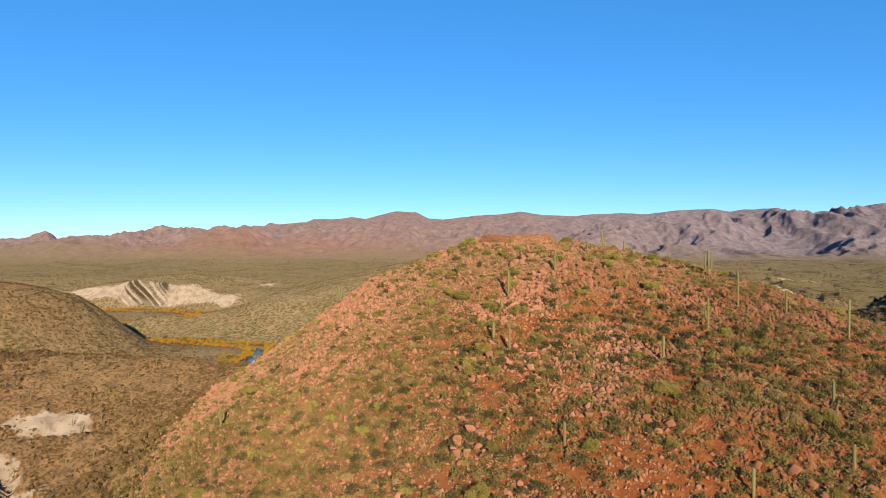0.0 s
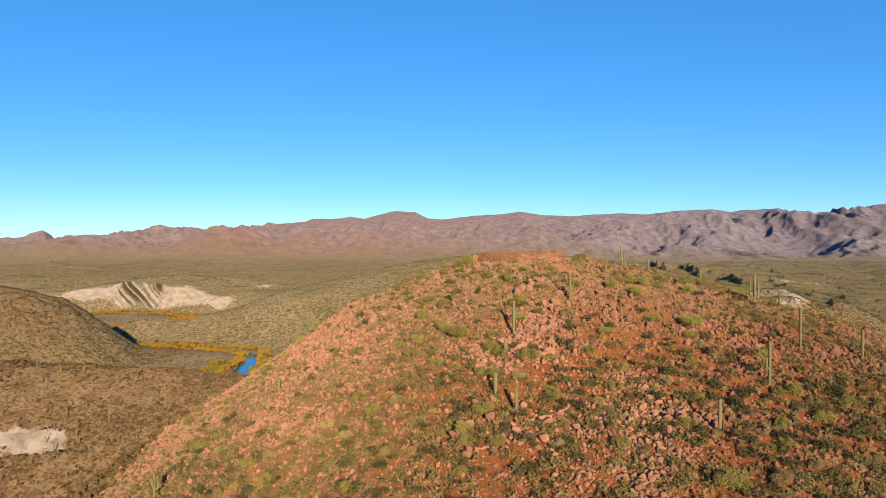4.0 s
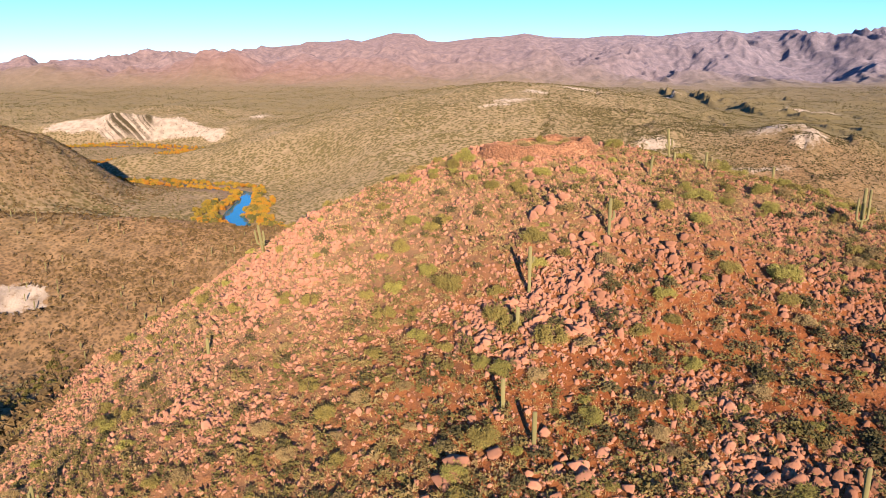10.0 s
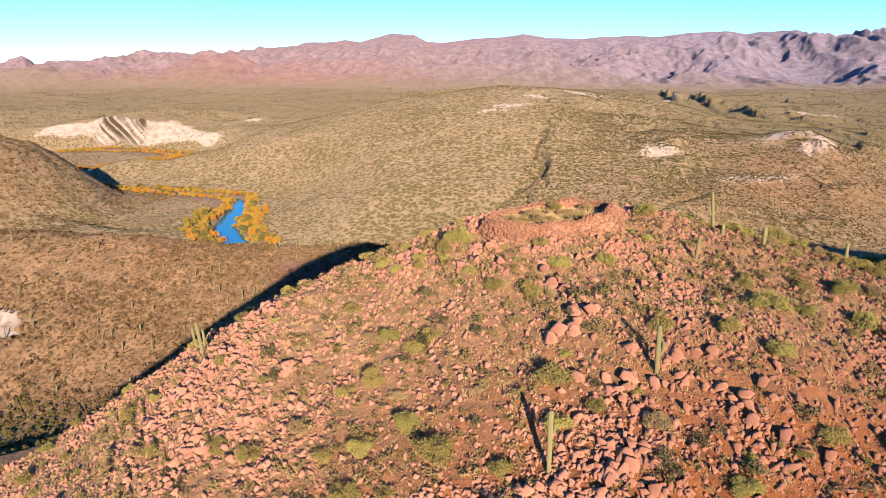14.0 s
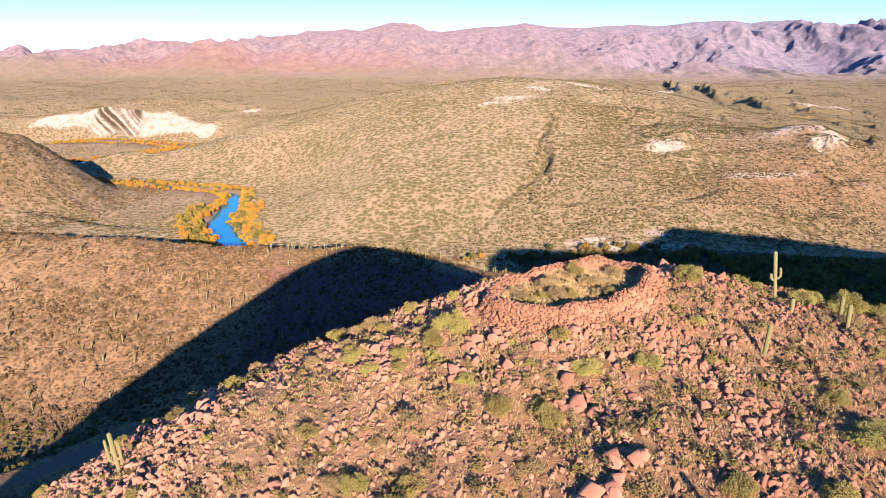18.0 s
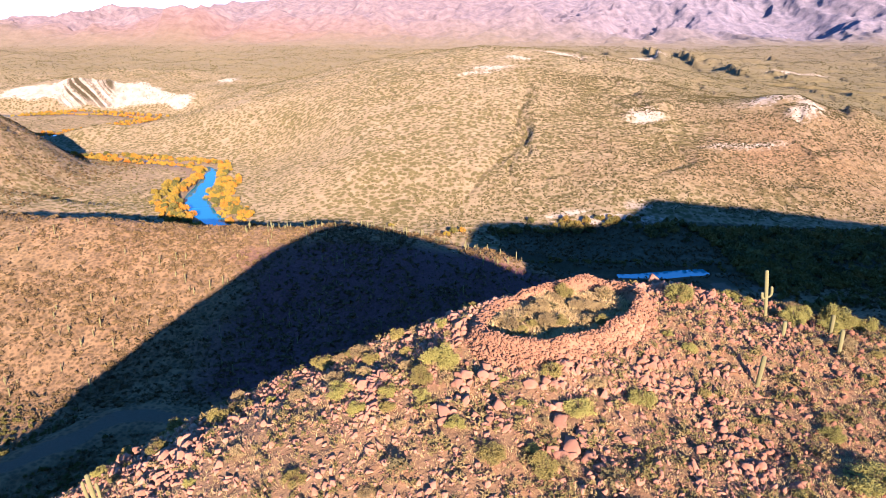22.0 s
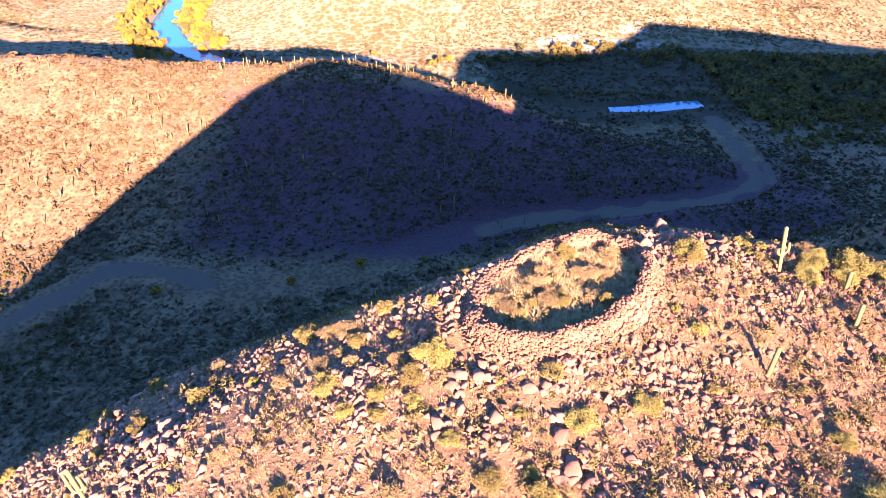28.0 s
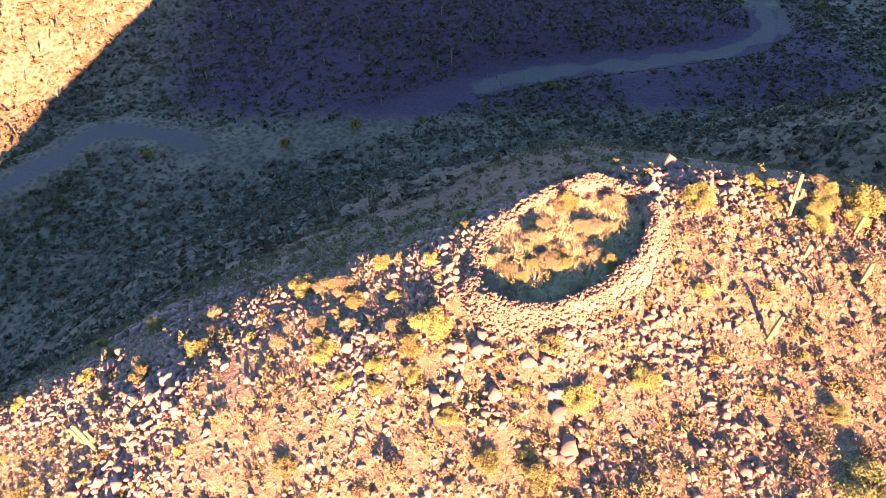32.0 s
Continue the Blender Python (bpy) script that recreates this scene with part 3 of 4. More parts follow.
def arrays(bm):
    bmesh.ops.triangulate(bm, faces=bm.faces[:])
    bm.verts.index_update()
    v = np.array([p.co[:] for p in bm.verts])
    f = np.array([[p.index for p in q.verts] for q in bm.faces])
    bm.free()
    return v, f


def stone_shape(seed, flat=0.7, count=15):
    """An angular stone, about 1 across, its foot a little under z = 0."""
    r = np.random.default_rng(seed)
    p = r.uniform(-1, 1, size=(count, 3))
    p /= np.abs(p).max(axis=1)[:, None] ** 0.8
    p *= (0.40 + 0.12 * r.random((count, 1))) * np.array([1.0, 0.55 + 0.35 * r.random(), flat])
    p[:, 0] += r.normal() * 0.3 * p[:, 2]
    p[:, 1] += r.normal() * 0.3 * p[:, 2]
    bm = bmesh.new()
    for q in p:
        bm.verts.new(q)
    bmesh.ops.convex_hull(bm, input=bm.verts[:])
    loose = [v for v in bm.verts if not v.link_faces]
    bmesh.ops.delete(bm, geom=loose, context="VERTS")
    v, f = arrays(bm)
    v[:, 2] -= v[:, 2].min() + 0.12 * flat
    return v, f


def leaf_cloud(seed, count, leaf, lobes, squash=0.7, spread=0.62, lobe=0.36):
    """Leaves as small three-cornered blades round several lobes: a crown with gaps, about 2 across, from z = 0 up."""
    r = np.random.default_rng(seed)
    c = r.normal(size=(lobes, 3))
    c /= np.linalg.norm(c, axis=1)[:, None]
    c *= spread * (0.55 + 0.45 * r.random((lobes, 1)))
    c[:, 2] = np.abs(c[:, 2]) * squash + 0.22
    at = c[r.integers(0, lobes, count)]
    d = r.normal(size=(count, 3))
    d /= np.linalg.norm(d, axis=1)[:, None]
    p = at + d * (lobe * r.random((count, 1)) ** 0.45) * np.array([1, 1, squash])
    p[:, 2] = np.maximum(p[:, 2], 0.03)
    a = r.normal(size=(count, 3))
    a[:, 2] = np.abs(a[:, 2]) * 0.8
    a /= np.linalg.norm(a, axis=1)[:, None]
    b = np.cross(a, r.normal(size=(count, 3)))
    b /= np.linalg.norm(b, axis=1)[:, None]
    size = leaf * (0.6 + 0.8 * r.random((count, 1)))
    v = np.stack([p + a * size, p - a * size * 0.5 + b * size * 0.55, p - a * size * 0.5 - b * size * 0.55], 1).reshape(-1, 3)
    return v, np.arange(count * 3).reshape(-1, 3)


def tube(path, radii, sides=5):
    """A tapering round rod along points."""
    path, verts, faces = np.asarray(path, float), [], []
    for i, p in enumerate(path):
        t = path[min(i + 1, len(path) - 1)] - path[max(i - 1, 0)]
        t /= np.linalg.norm(t)
        a = np.cross(t, (0.31, 0.95, 0.05))
        a /= np.linalg.norm(a)
        b = np.cross(t, a)
        for k in range(sides):
            w = 2 * math.pi * k / sides
            verts.append(p + radii[i] * (a * math.cos(w) + b * math.sin(w)))
    for i in range(len(path) - 1):
        for k in range(sides):
            q = [i * sides + k, i * sides + (k + 1) % sides, (i + 1) * sides + (k + 1) % sides, (i + 1) * sides + k]
            faces += [(q[0], q[1], q[2]), (q[0], q[2], q[3])]
    return np.array(verts), np.array(faces)


def joined(pieces):
    vs, fs, n = [], [], 0
    for v, f in pieces:
        vs.append(v)
        fs.append(f + n)
        n += len(v)
    return np.concatenate(vs), np.concatenate(fs)


def stems_shape(seed, count, reach, thick):
    r = np.random.default_rng(seed)
    out = []
    for _ in range(count):
        w, up = r.random() * 2 * math.pi, 0.5 + 0.5 * r.random()
        d = np.array([math.cos(w) * (1.1 - up), math.sin(w) * (1.1 - up), up]) * reach
        out.append(tube([(0, 0, -0.08), d * 0.5 + r.normal(size=3) * 0.05 * reach, d], [thick, thick * 0.7, thick * 0.3], 4))
    return joined(out)


def made(name, shape, mat, smooth=False):
    me = mesh_of(name, shape[0], shape[1], smooth)
    me.materials.append(mat)
    return me


def scattered(shapes, pos, size, tall=None, tilt=0.0, seed=0, normals=None):
    """Many copies of a few shapes as one set of corners and faces."""
    r = np.random.default_rng(seed)
    kind = r.integers(0, len(shapes), len(pos))
    vs, fs, n = [], [], 0
    for k, (v, f) in enumerate(shapes):
        at = np.nonzero(kind == k)[0]
        if not len(at):
            continue
        w = r.random(len(at)) * 2 * math.pi
        c, s = np.cos(w), np.sin(w)
        h = np.ones(len(at)) if tall is None else tall[at]
        p = np.empty((len(at), len(v), 3))
        p[..., 0] = c[:, None] * v[None, :, 0] - s[:, None] * v[None, :, 1]
        p[..., 1] = s[:, None] * v[None, :, 0] + c[:, None] * v[None, :, 1]
        p[..., 2] = v[None, :, 2] * h[:, None]
        if tilt:
            tx, ty = r.normal(size=len(at)) * tilt, r.normal(size=len(at)) * tilt
            x, y, z = p[..., 0].copy(), p[..., 1].copy(), p[..., 2].copy()
            p[..., 2] = z + tx[:, None] * x + ty[:, None] * y
            p[..., 0], p[..., 1] = x - tx[:, None] * z, y - ty[:, None] * z
        p = p * size[at][:, None, None] + pos[at][:, None, :]
        vs.append(p.reshape(-1, 3))
        fs.append((f[None] + (n + np.arange(len(at)) * len(v))[:, None, None]).reshape(-1, 3))
        n += len(at) * len(v)
    return np.concatenate(vs), np.concatenate(fs)


def on_ground(x, y, sink=0.0):
    return np.stack([x, y, height(x, y) - sink], -1)


def stuff(name, shape, mat, label, category):
    return tagged(new(name, made(name, shape, mat)), label, category, kind="stuff")


# ---- saguaros ----
def ribbed(path, radius, ribs=11):
    """A fluted column along points, with a round head."""
    path, sides, verts, faces = np.asarray(path, float), ribs * 2, [], []
    for i, p in enumerate(path):
        s = i / (len(path) - 1)
        r = radius * (0.82 + 0.22 * math.sin(min(1, s * 1.3) * math.pi * 0.75)) * math.sqrt(max(0.02, 1 - max(0, (s - 0.88) / 0.12) ** 2))
        t = path[min(i + 1, len(path) - 1)] - path[max(i - 1, 0)]
        t /= np.linalg.norm(t)
        a = np.cross(t, (0.1, 0.99, 0.05))
        a /= np.linalg.norm(a)
        b = np.cross(t, a)
        for k in range(sides):
            w = 2 * math.pi * k / sides
            q = r * (1.0 if k % 2 == 0 else 0.80)
            verts.append(p + q * (a * math.cos(w) + b * math.sin(w)))
    for i in range(len(path) - 1):
        for k in range(sides):
            q = [i * sides + k, i * sides + (k + 1) % sides, (i + 1) * sides + (k + 1) % sides, (i + 1) * sides + k]
            faces += [(q[0], q[1], q[2]), (q[0], q[2], q[3])]
    top = len(verts)
    verts.append(path[-1])
    base = (len(path) - 1) * sides
    faces += [(base + k, base + (k + 1) % sides, top) for k in range(sides)]
    return np.array(verts), np.array(faces)


def column(h):
    return [(0, 0, z) for z in (-0.3, 0.15 * h, 0.35 * h, 0.55 * h, 0.75 * h, 0.88 * h, 0.94 * h, 0.98 * h, h)]


def arm_path(z, out, up, way):
    c, s = math.cos(way), math.sin(way)
    pts = [(0.0, z), (out * 0.6, z - 0.02), (out * 0.95, z + 0.18), (out, z + 0.4 * up), (out, z + 0.75 * up), (out * 0.98, z + 0.92 * up), (out * 0.98, z + up)]
    return [(c * d, s * d, q) for d, q in pts]


def saguaro(x, y, h, arms=(), lean=(0.0, 0.0), radius=0.175, label="pale green ribbed saguaro cactus on the rocky hill", group="saguaros on the hill"):
    ob = new("saguaro", made("trunk", ribbed(column(h), radius), M_CACTUS))
    z = float(height(x, y))
    ob.matrix_world = pose(x, y, z, lean[0], lean[1], 0)
    tagged(ob, label, "cactus", group)
    for az, zz, out, up in arms:
        part("arm", made("arm", ribbed(arm_path(zz, out, up, radians(az)), radius * 0.72), M_CACTUS), ob)
    return ob


saguaro(11.65, -27.4, 3.8, [(10, 1.6, 0.42, 0.9)], label="single saguaro with one short arm among red boulders")
saguaro(3.0, -34.6, 4.6, [(20, 3.0, 0.34, 0.6)], label="tall slim saguaro column beside a green bush")
saguaro(26.8, 5.6, 4.7, [(0, 2.1, 0.5, 1.0), (185, 2.0, 0.38, 0.6)], lean=(0, -6), label="leaning saguaro with two arms on the hilltop")
saguaro(40.9, -20.3, 4.8, [(0, 1.2, 0.6, 2.4), (70, 1.0, 0.7, 2.0), (180, 1.1, 0.65, 2.6), (250, 1.4, 0.5, 1.9)], label="many-armed saguaro cluster on the hill flank")
saguaro(20.9, -6.6, 2.6, lean=(0, 5), label="short armless saguaro below the stone ruin")
saguaro(-0.1, -47.6, 2.7)
saguaro(2.0, -51.3, 2.8)
saguaro(-43.1, -41.1, 3.6, [(0, 1.6, 0.5, 1.1), (150, 1.9, 0.5, 1.0), (260, 2.2, 0.4, 0.8)], label="dark saguaro with three arms on the lower slope")
saguaro(31.1, -48.5, 5.0, [(200, 2.0, 0.45, 1.2)], label="tall saguaro with one arm on the hill flank")
saguaro(39.2, -38.7, 5.4, label="tall armless saguaro on the hill flank")
saguaro(21.7, -58.9, 3.5)
saguaro(-29.4, -8.2, 3.8, [(170, 1.2, 0.6, 2.0), (0, 1.5, 0.5, 1.5), (60, 1.0, 0.5, 1.2)], lean=(0, -8), label="leaning saguaro with three arms at the slope edge")
saguaro(-10.7, 38.7, 3.7, [(0, 1.2, 0.55, 1.9), (180, 1.1, 0.6, 1.7), (90, 1.5, 0.4, 1.4), (300, 1.3, 0.5, 1.5)], label="shaded many-armed saguaro on the back slope")
for sx, sy, sh in ((29.6, -1.8, 2.4), (6.7, -72.8, 2.7), (23.7, -82.8, 3.1), (35.2, -79.6, 3.0), (39.1, -68.0, 2.7), (45.9, -40.7, 3.8), (52.7, -46.1, 6.0), (-30.5, -27.7, 2.0), (1.6, -39.2, 2.1), (55.7, 4.4, 3.5), (39.5, 0.0, 2.4), (32.6, 4.8, 2.2), (26.0, 0.5, 1.3)):
    saguaro(sx, sy, sh)
ridge_a = saguaro(-40, 296, 5.0, [(20, 2.0, 0.5, 1.5)], radius=0.3, label="far saguaro standing among scrub on the ridge", group="saguaros on the ridge")
ridge_b = saguaro(-20, 292, 6.0, radius=0.3, label="far saguaro standing among scrub on the ridge", group="saguaros on the ridge")
ridge_c = saguaro(10, 288, 5.5, [(0, 2.2, 0.6, 1.6), (180, 2.5, 0.6, 1.4)], radius=0.3, label="far saguaro standing among scrub on the ridge", group="saguaros on the ridge")
for k in range(280):
    if k < 60:
        s = rnd.random()
        px, py = -110 + 150 * s + rnd.normal() * 4, 302 - 22 * max(0, s - 0.6) * 2.5 + rnd.normal() * 7
    elif k < 220:
        px, py = rnd.uniform(-300, 40), rnd.uniform(185, 298)
    else:
        px, py = rnd.uniform(-70, 110), rnd.uniform(40, 190)
    copy_thing((ridge_a, ridge_b, ridge_c)[k % 3], pose(px, py, float(height(px, py)), 0, 0, rnd.uniform(0, 360)) @ Matrix.Scale(rnd.uniform(0.4, 0.85), 4))

# ---- bushes ----
PALO_LABEL, BUSH_LABEL, GREY_LABEL = "yellow-green palo verde bush on red soil", "olive green desert bush among red rocks", "dry grey-tan bursage shrub on the hill"


def bush_kind(name, seed, leaves, leaf, lobes, mat, label, squash):
    root = new(name)
    tagged(root, label, "bush", "bushes on the hill")
    tagged(part("branching", made("branching", stems_shape(seed, 14, 0.95, 0.025), M_STEM), root), kind="stuff")
    part("foliage", made("foliage", leaf_cloud(seed, leaves, leaf, lobes, squash, 0.78, 0.33), mat), root)
    return root


palos = [bush_kind("palo_verde", 100 + k, 5600, 0.042, 22, M_PALO, PALO_LABEL, 0.85) for k in range(3)]
greens = [bush_kind("brittlebush", 110 + k, 3800, 0.045, 18, M_BUSH, BUSH_LABEL, 0.8) for k in range(3)]
greys = [bush_kind("bursage_shrub", 120 + k, 3000, 0.045, 16, M_GREY, GREY_LABEL, 0.7) for k in range(3)]
PALO_AT = [(23.7, -17.6, 1.85), (31.5, -18.9, 1.2), (26.7, -34.1, 1.6), (40.6, -0.9, 1.2), (-3.0, -6.2, 1.3), (33.6, 6.7, 1.1), (30.0, 7.1, 0.9), (-27.6, 3.6, 0.9), (48.0, -8.0, 1.3), (31.3, 8.4, 1.3), (35.5, 9.0, 1.5), (38.6, 9.4, 1.3), (18.9, 5.9, 1.3)]
BUSH_AT = [(4.2, -27.7, 1.6), (-4.7, -31.9, 1.5), (-10.8, -33.0, 1.1), (-4.5, -7.5, 0.9), (-0.2, -37.0, 1.2), (4.3, -41.6, 1.4), (-10.0, -23.3, 1.0), (-6.6, -21.0, 0.9), (11.8, -41.5, 0.8), (0.0, -33.8, 0.9),
           (14.8, -40.2, 0.8), (-25.5, -13.5, 0.8), (18.8, 5.1, 0.9), (0.3, -15.4, 0.9), (-12.8, -13.8, 0.8), (-6.7, -9.9, 0.7), (-1.6, -50.4, 1.3), (13.3, -49.1, 1.0), (-14.9, -42.9, 1.0), (19.5, -67.6, 1.5),
           (36.1, -71.9, 1.5), (-3.1, -76.0, 1.5), (38.9, -75.0, 1.1), (37.5, -52.3, 1.1), (-26.8, -49.0, 0.9), (-1.3, -70.1, 1.0), (11.7, -59.6, 0.9), (20.0, -71.6, 0.8)]


def plant(root, x, y, size, tall=1.0):
    m = pose(x, y, float(height(x, y)) - 0.05, 0, 0, rnd.uniform(0, 360))
    return copy_thing(root, m @ Matrix.Diagonal((size, size, size * tall * rnd.uniform(0.85, 1.15), 1)))


for i, (x, y, size) in enumerate(PALO_AT):
    plant(palos[i % 3], x, y, size * 1.2, 0.62 if size > 1.7 else 1.0)
for i, (x, y, size) in enumerate(BUSH_AT):
    plant(greens[i % 3], x, y, size * 1.25)
c38, s38 = math.cos(RUIN_TURN), math.sin(RUIN_TURN)
for i in range(34):
    w, d = rnd.uniform(0, 6.283), 0.78 * math.sqrt(rnd.random())
    u, v = d * RUIN_A * math.cos(w), d * RUIN_B * math.sin(w)
    plant((greens[:1] + greys)[i % 4], RUIN[0] + u * c38 - v * s38, RUIN[1] + u * s38 + v * c38, rnd.uniform(0.45, 1.15))
placed = [(a, b) for a, b, _ in PALO_AT + BUSH_AT]
count = 0
while count < 620:
    x, y = rnd.uniform(-54, 62), rnd.uniform(-102, 9)
    if ring(x, y) < 1.35 or any((x - a) ** 2 + (y - b) ** 2 < 2.6 for a, b in placed):
        continue
    placed.append((x, y))
    kind = rnd.random()
    plant((greys if kind < 0.38 else greens if kind < 0.75 else palos)[count % 3], x, y, 0.45 + 0.95 * rnd.random() ** 1.6)
    count += 1
for k in range(46):
    x = rnd.uniform(-34, 44)
    y = 0.5 + 9.5 * float(step(-3, 14, np.array(x))) + rnd.uniform(-3.5, 2.0)
    if ring(x, y) > 1.35:
        plant((greens + palos + greys)[k % 9], x, y, rnd.uniform(0.5, 1.1))
for root in palos + greens + greys:
    x, y = rnd.uniform(-20, 40), rnd.uniform(-60, -8)
    root.matrix_world = pose(x, y, float(height(x, y)) - 0.05) @ Matrix.Scale(0.6, 4)

# ---- boulders ----
boulder_meshes = [made("boulder", stone_shape(200 + k, 0.72, 12), M_ROCK) for k in range(10)]
CLUSTERS = [(6.0, -22.8, 1.6), (11.3, -31.5, 1.3), (-17.2, -18.0, 1.6), (0.1, -7.6, 1.2), (0.6, -12.2, 1.2), (-4.4, -52.1, 1.8), (4.9, -54.5, 1.6), (-3.9, -67.9, 1.6), (12.0, -65.6, 1.3), (16.9, -71.0, 1.2),
            (28.8, -80.8, 1.5), (-31.0, -11.5, 1.3), (13.4, -25.9, 1.5), (6.1, -15.0, 1.3), (-31.8, 0.0, 1.5), (-20.0, -3.0, 1.2), (9.0, -28.5, 1.3), (16.5, -31.5, 1.3), (19.0, -34.5, 1.2), (-24.0, -24.0, 1.4)]
for k in range(290):
    cx0, cy0, big = CLUSTERS[k % len(CLUSTERS)]
    far = 0.6 + 2.0 * (k // len(CLUSTERS)) / 18
    x, y = cx0 + rnd.normal() * far, cy0 + rnd.normal() * far
    if ring(x, y) < 1.2:
        x, y = cx0 - 3, cy0 - 4 + rnd.normal()
    size = 1.15 * big * (1.0 if k < len(CLUSTERS) else rnd.uniform(0.35, 0.85))
    ob = new("boulder", boulder_meshes[k % 10])
    ob.matrix_world = pose(x, y, float(height(x, y)) - 0.06 * size, rnd.uniform(-15, 15), rnd.uniform(-15, 15), rnd.uniform(0, 360)) @ Matrix.Scale(size, 4)
    tagged(ob, "large angular red boulder lying on the slope" if size > 0.9 else "angular red rock lying on the slope", "boulder", "boulders on the hill")

stones = [stone_shape(300 + k, 0.6 + 0.05 * k, 8) for k in range(9)]
n = 190000
x, y = rnd.uniform(-66, 72, n), rnd.uniform(-104, 11, n)
rocky = 0.55 + 0.6 * fbm(x / 8, y / 8, 4, 51) + 0.05 * step(-25, 10, x)
rocky = rocky - 0.04 * step(-42, -22, y) - 0.13 * step(-34, -52, y) - 0.17 * step(-12, -30, y) * step(8, -10, x) - 0.22 * bump(x, y, 26, -12, 16, 14)
keep = (rnd.random(n) < np.clip(1.9 * (rocky - 0.22), 0.26, 0.95)) & (ring(x, y) > 1.15)
x, y, rocky = x[keep], y[keep], rocky[keep]
size = 0.17 + 0.5 * rnd.random(len(x)) ** 2.6 + 1.0 * step(0.5, 0.95, rocky) * rnd.random(len(x)) ** 2.2
stuff("loose_rocks", scattered(stones, on_ground(x, y, 0.16 * size), size, tilt=0.5, seed=1), M_ROCK, "scattered angular red rocks covering the hill", "rocks")

chips = [stone_shape(340 + k, 0.6, 5) for k in range(6)]
n = 70000
x, y = rnd.uniform(-52, 66, n), rnd.uniform(-92, 11, n)
keep = (rnd.random(n) < np.clip(0.75 + 0.8 * fbm(x / 6, y / 6, 3, 56), 0.25, 1)) & (ring(x, y) > 1.1)
x, y = x[keep], y[keep]
stuff("rock_chips", scattered(chips, on_ground(x, y, 0.01), 0.09 + 0.13 * rnd.random(len(x)) ** 2, tilt=0.4, seed=14), M_ROCK, "small red rock chips strewn over the soil", "rocks")

# ---- straw grass and low scrub on the hill ----
def tuft(seed, blades=14):
    r = np.random.default_rng(seed)
    w = r.random(blades) * 6.283
    d = np.stack([np.cos(w), np.sin(w), 0 * w], -1)
    side = np.stack([-np.sin(w), np.cos(w), 0 * w], -1)
    root = d * 0.45 * r.random((blades, 1))
    tip = root + d * (0.15 + 0.5 * r.random((blades, 1))) + np.array([0, 0, 1.0]) * (0.2 + 0.4 * r.random((blades, 1)))
    return np.stack([root - side * 0.036, root + side * 0.036, tip], 1).reshape(-1, 3), np.arange(blades * 3).reshape(-1, 3)


n = 78000
x, y = rnd.uniform(-72, 75, n), rnd.uniform(-108, 14, n)
keep = (rnd.random(n) < np.clip(0.5 + 0.2 * step(-46, -24, y) + 1.0 * fbm(x / 8, y / 8, 3, 52) - 0.2 * step(0, 25, x) + 0.5 * bump(x, y, 22, -12, 18, 16), 0.1, 1)) & (np.abs(ring(x, y) - 1) > 0.15)
x, y = x[keep], y[keep]
stuff("straw_grass", scattered([tuft(60 + k) for k in range(5)], on_ground(x, y, 0.02), 0.28 + 0.45 * rnd.random(len(x)), seed=2), M_GRASS, "dry straw-coloured grass tufts between the rocks", "grass")
n = 1500
x, y = rnd.uniform(-2, 17, n), rnd.uniform(-8, 9, n)
keep = ring(x, y) < 0.86
x, y = x[keep], y[keep]
stuff("ruin_grass", scattered([tuft(66 + k, 26) for k in range(4)], on_ground(x, y, 0.02), 0.5 + 0.5 * rnd.random(len(x)), seed=15), M_GRASS, "dry straw grass growing inside the ruined wall", "grass")
n = 45000
x, y = rnd.uniform(-80, 85, n), rnd.uniform(-110, 40, n)
keep = (rnd.random(n) < np.clip((0.6 + 0.9 * fbm(x / 10, y / 10, 3, 53)) * (1 - 0.42 * step(-52, -30, y)) + 0.34 * step(4, -12, x) * step(-12, -30, y), 0.12, 1)) & (np.abs(ring(x, y) - 1) > 0.25)
x, y = x[keep], y[keep]
low = [leaf_cloud(70 + k, 44, 0.145, 6, 0.75) for k in range(6)]
stuff("low_scrub", scattered(low, on_ground(x, y, 0.03), (0.32 + 0.8 * rnd.random(len(x)) ** 1.5) * (1 + 0.25 * step(-30, -55, y)), seed=3), M_LOW, "small olive desert shrubs dotting the hill", "shrubs")

n = 4200
x, y = rnd.uniform(-68, 72, n), rnd.uniform(-108, -14, n)
keep = (rnd.random(n) < np.clip(0.32 + 0.9 * fbm(x / 13, y / 13, 3, 58) + 0.3 * step(-40, -60, y), 0.05, 1)) & (rnd.random(n) < 0.25 + 0.75 * step(-18, -50, y))
x, y = x[keep], y[keep]
mounds = [leaf_cloud(90 + k, 150, 0.12, 9, 0.8) for k in range(5)]
stuff("brittlebush_mounds", scattered(mounds, on_ground(x, y, 0.03), 0.6 + 0.85 * rnd.random(len(x)) ** 1.6, seed=21), M_SWELL, "dark olive brittlebush mounds scattered over the front slope", "shrubs")

# ---- scrub of the valley and the slopes beyond ----
clumps = [leaf_cloud(80 + k, 8, 0.78, 4, 0.8, 0.5) for k in range(8)]


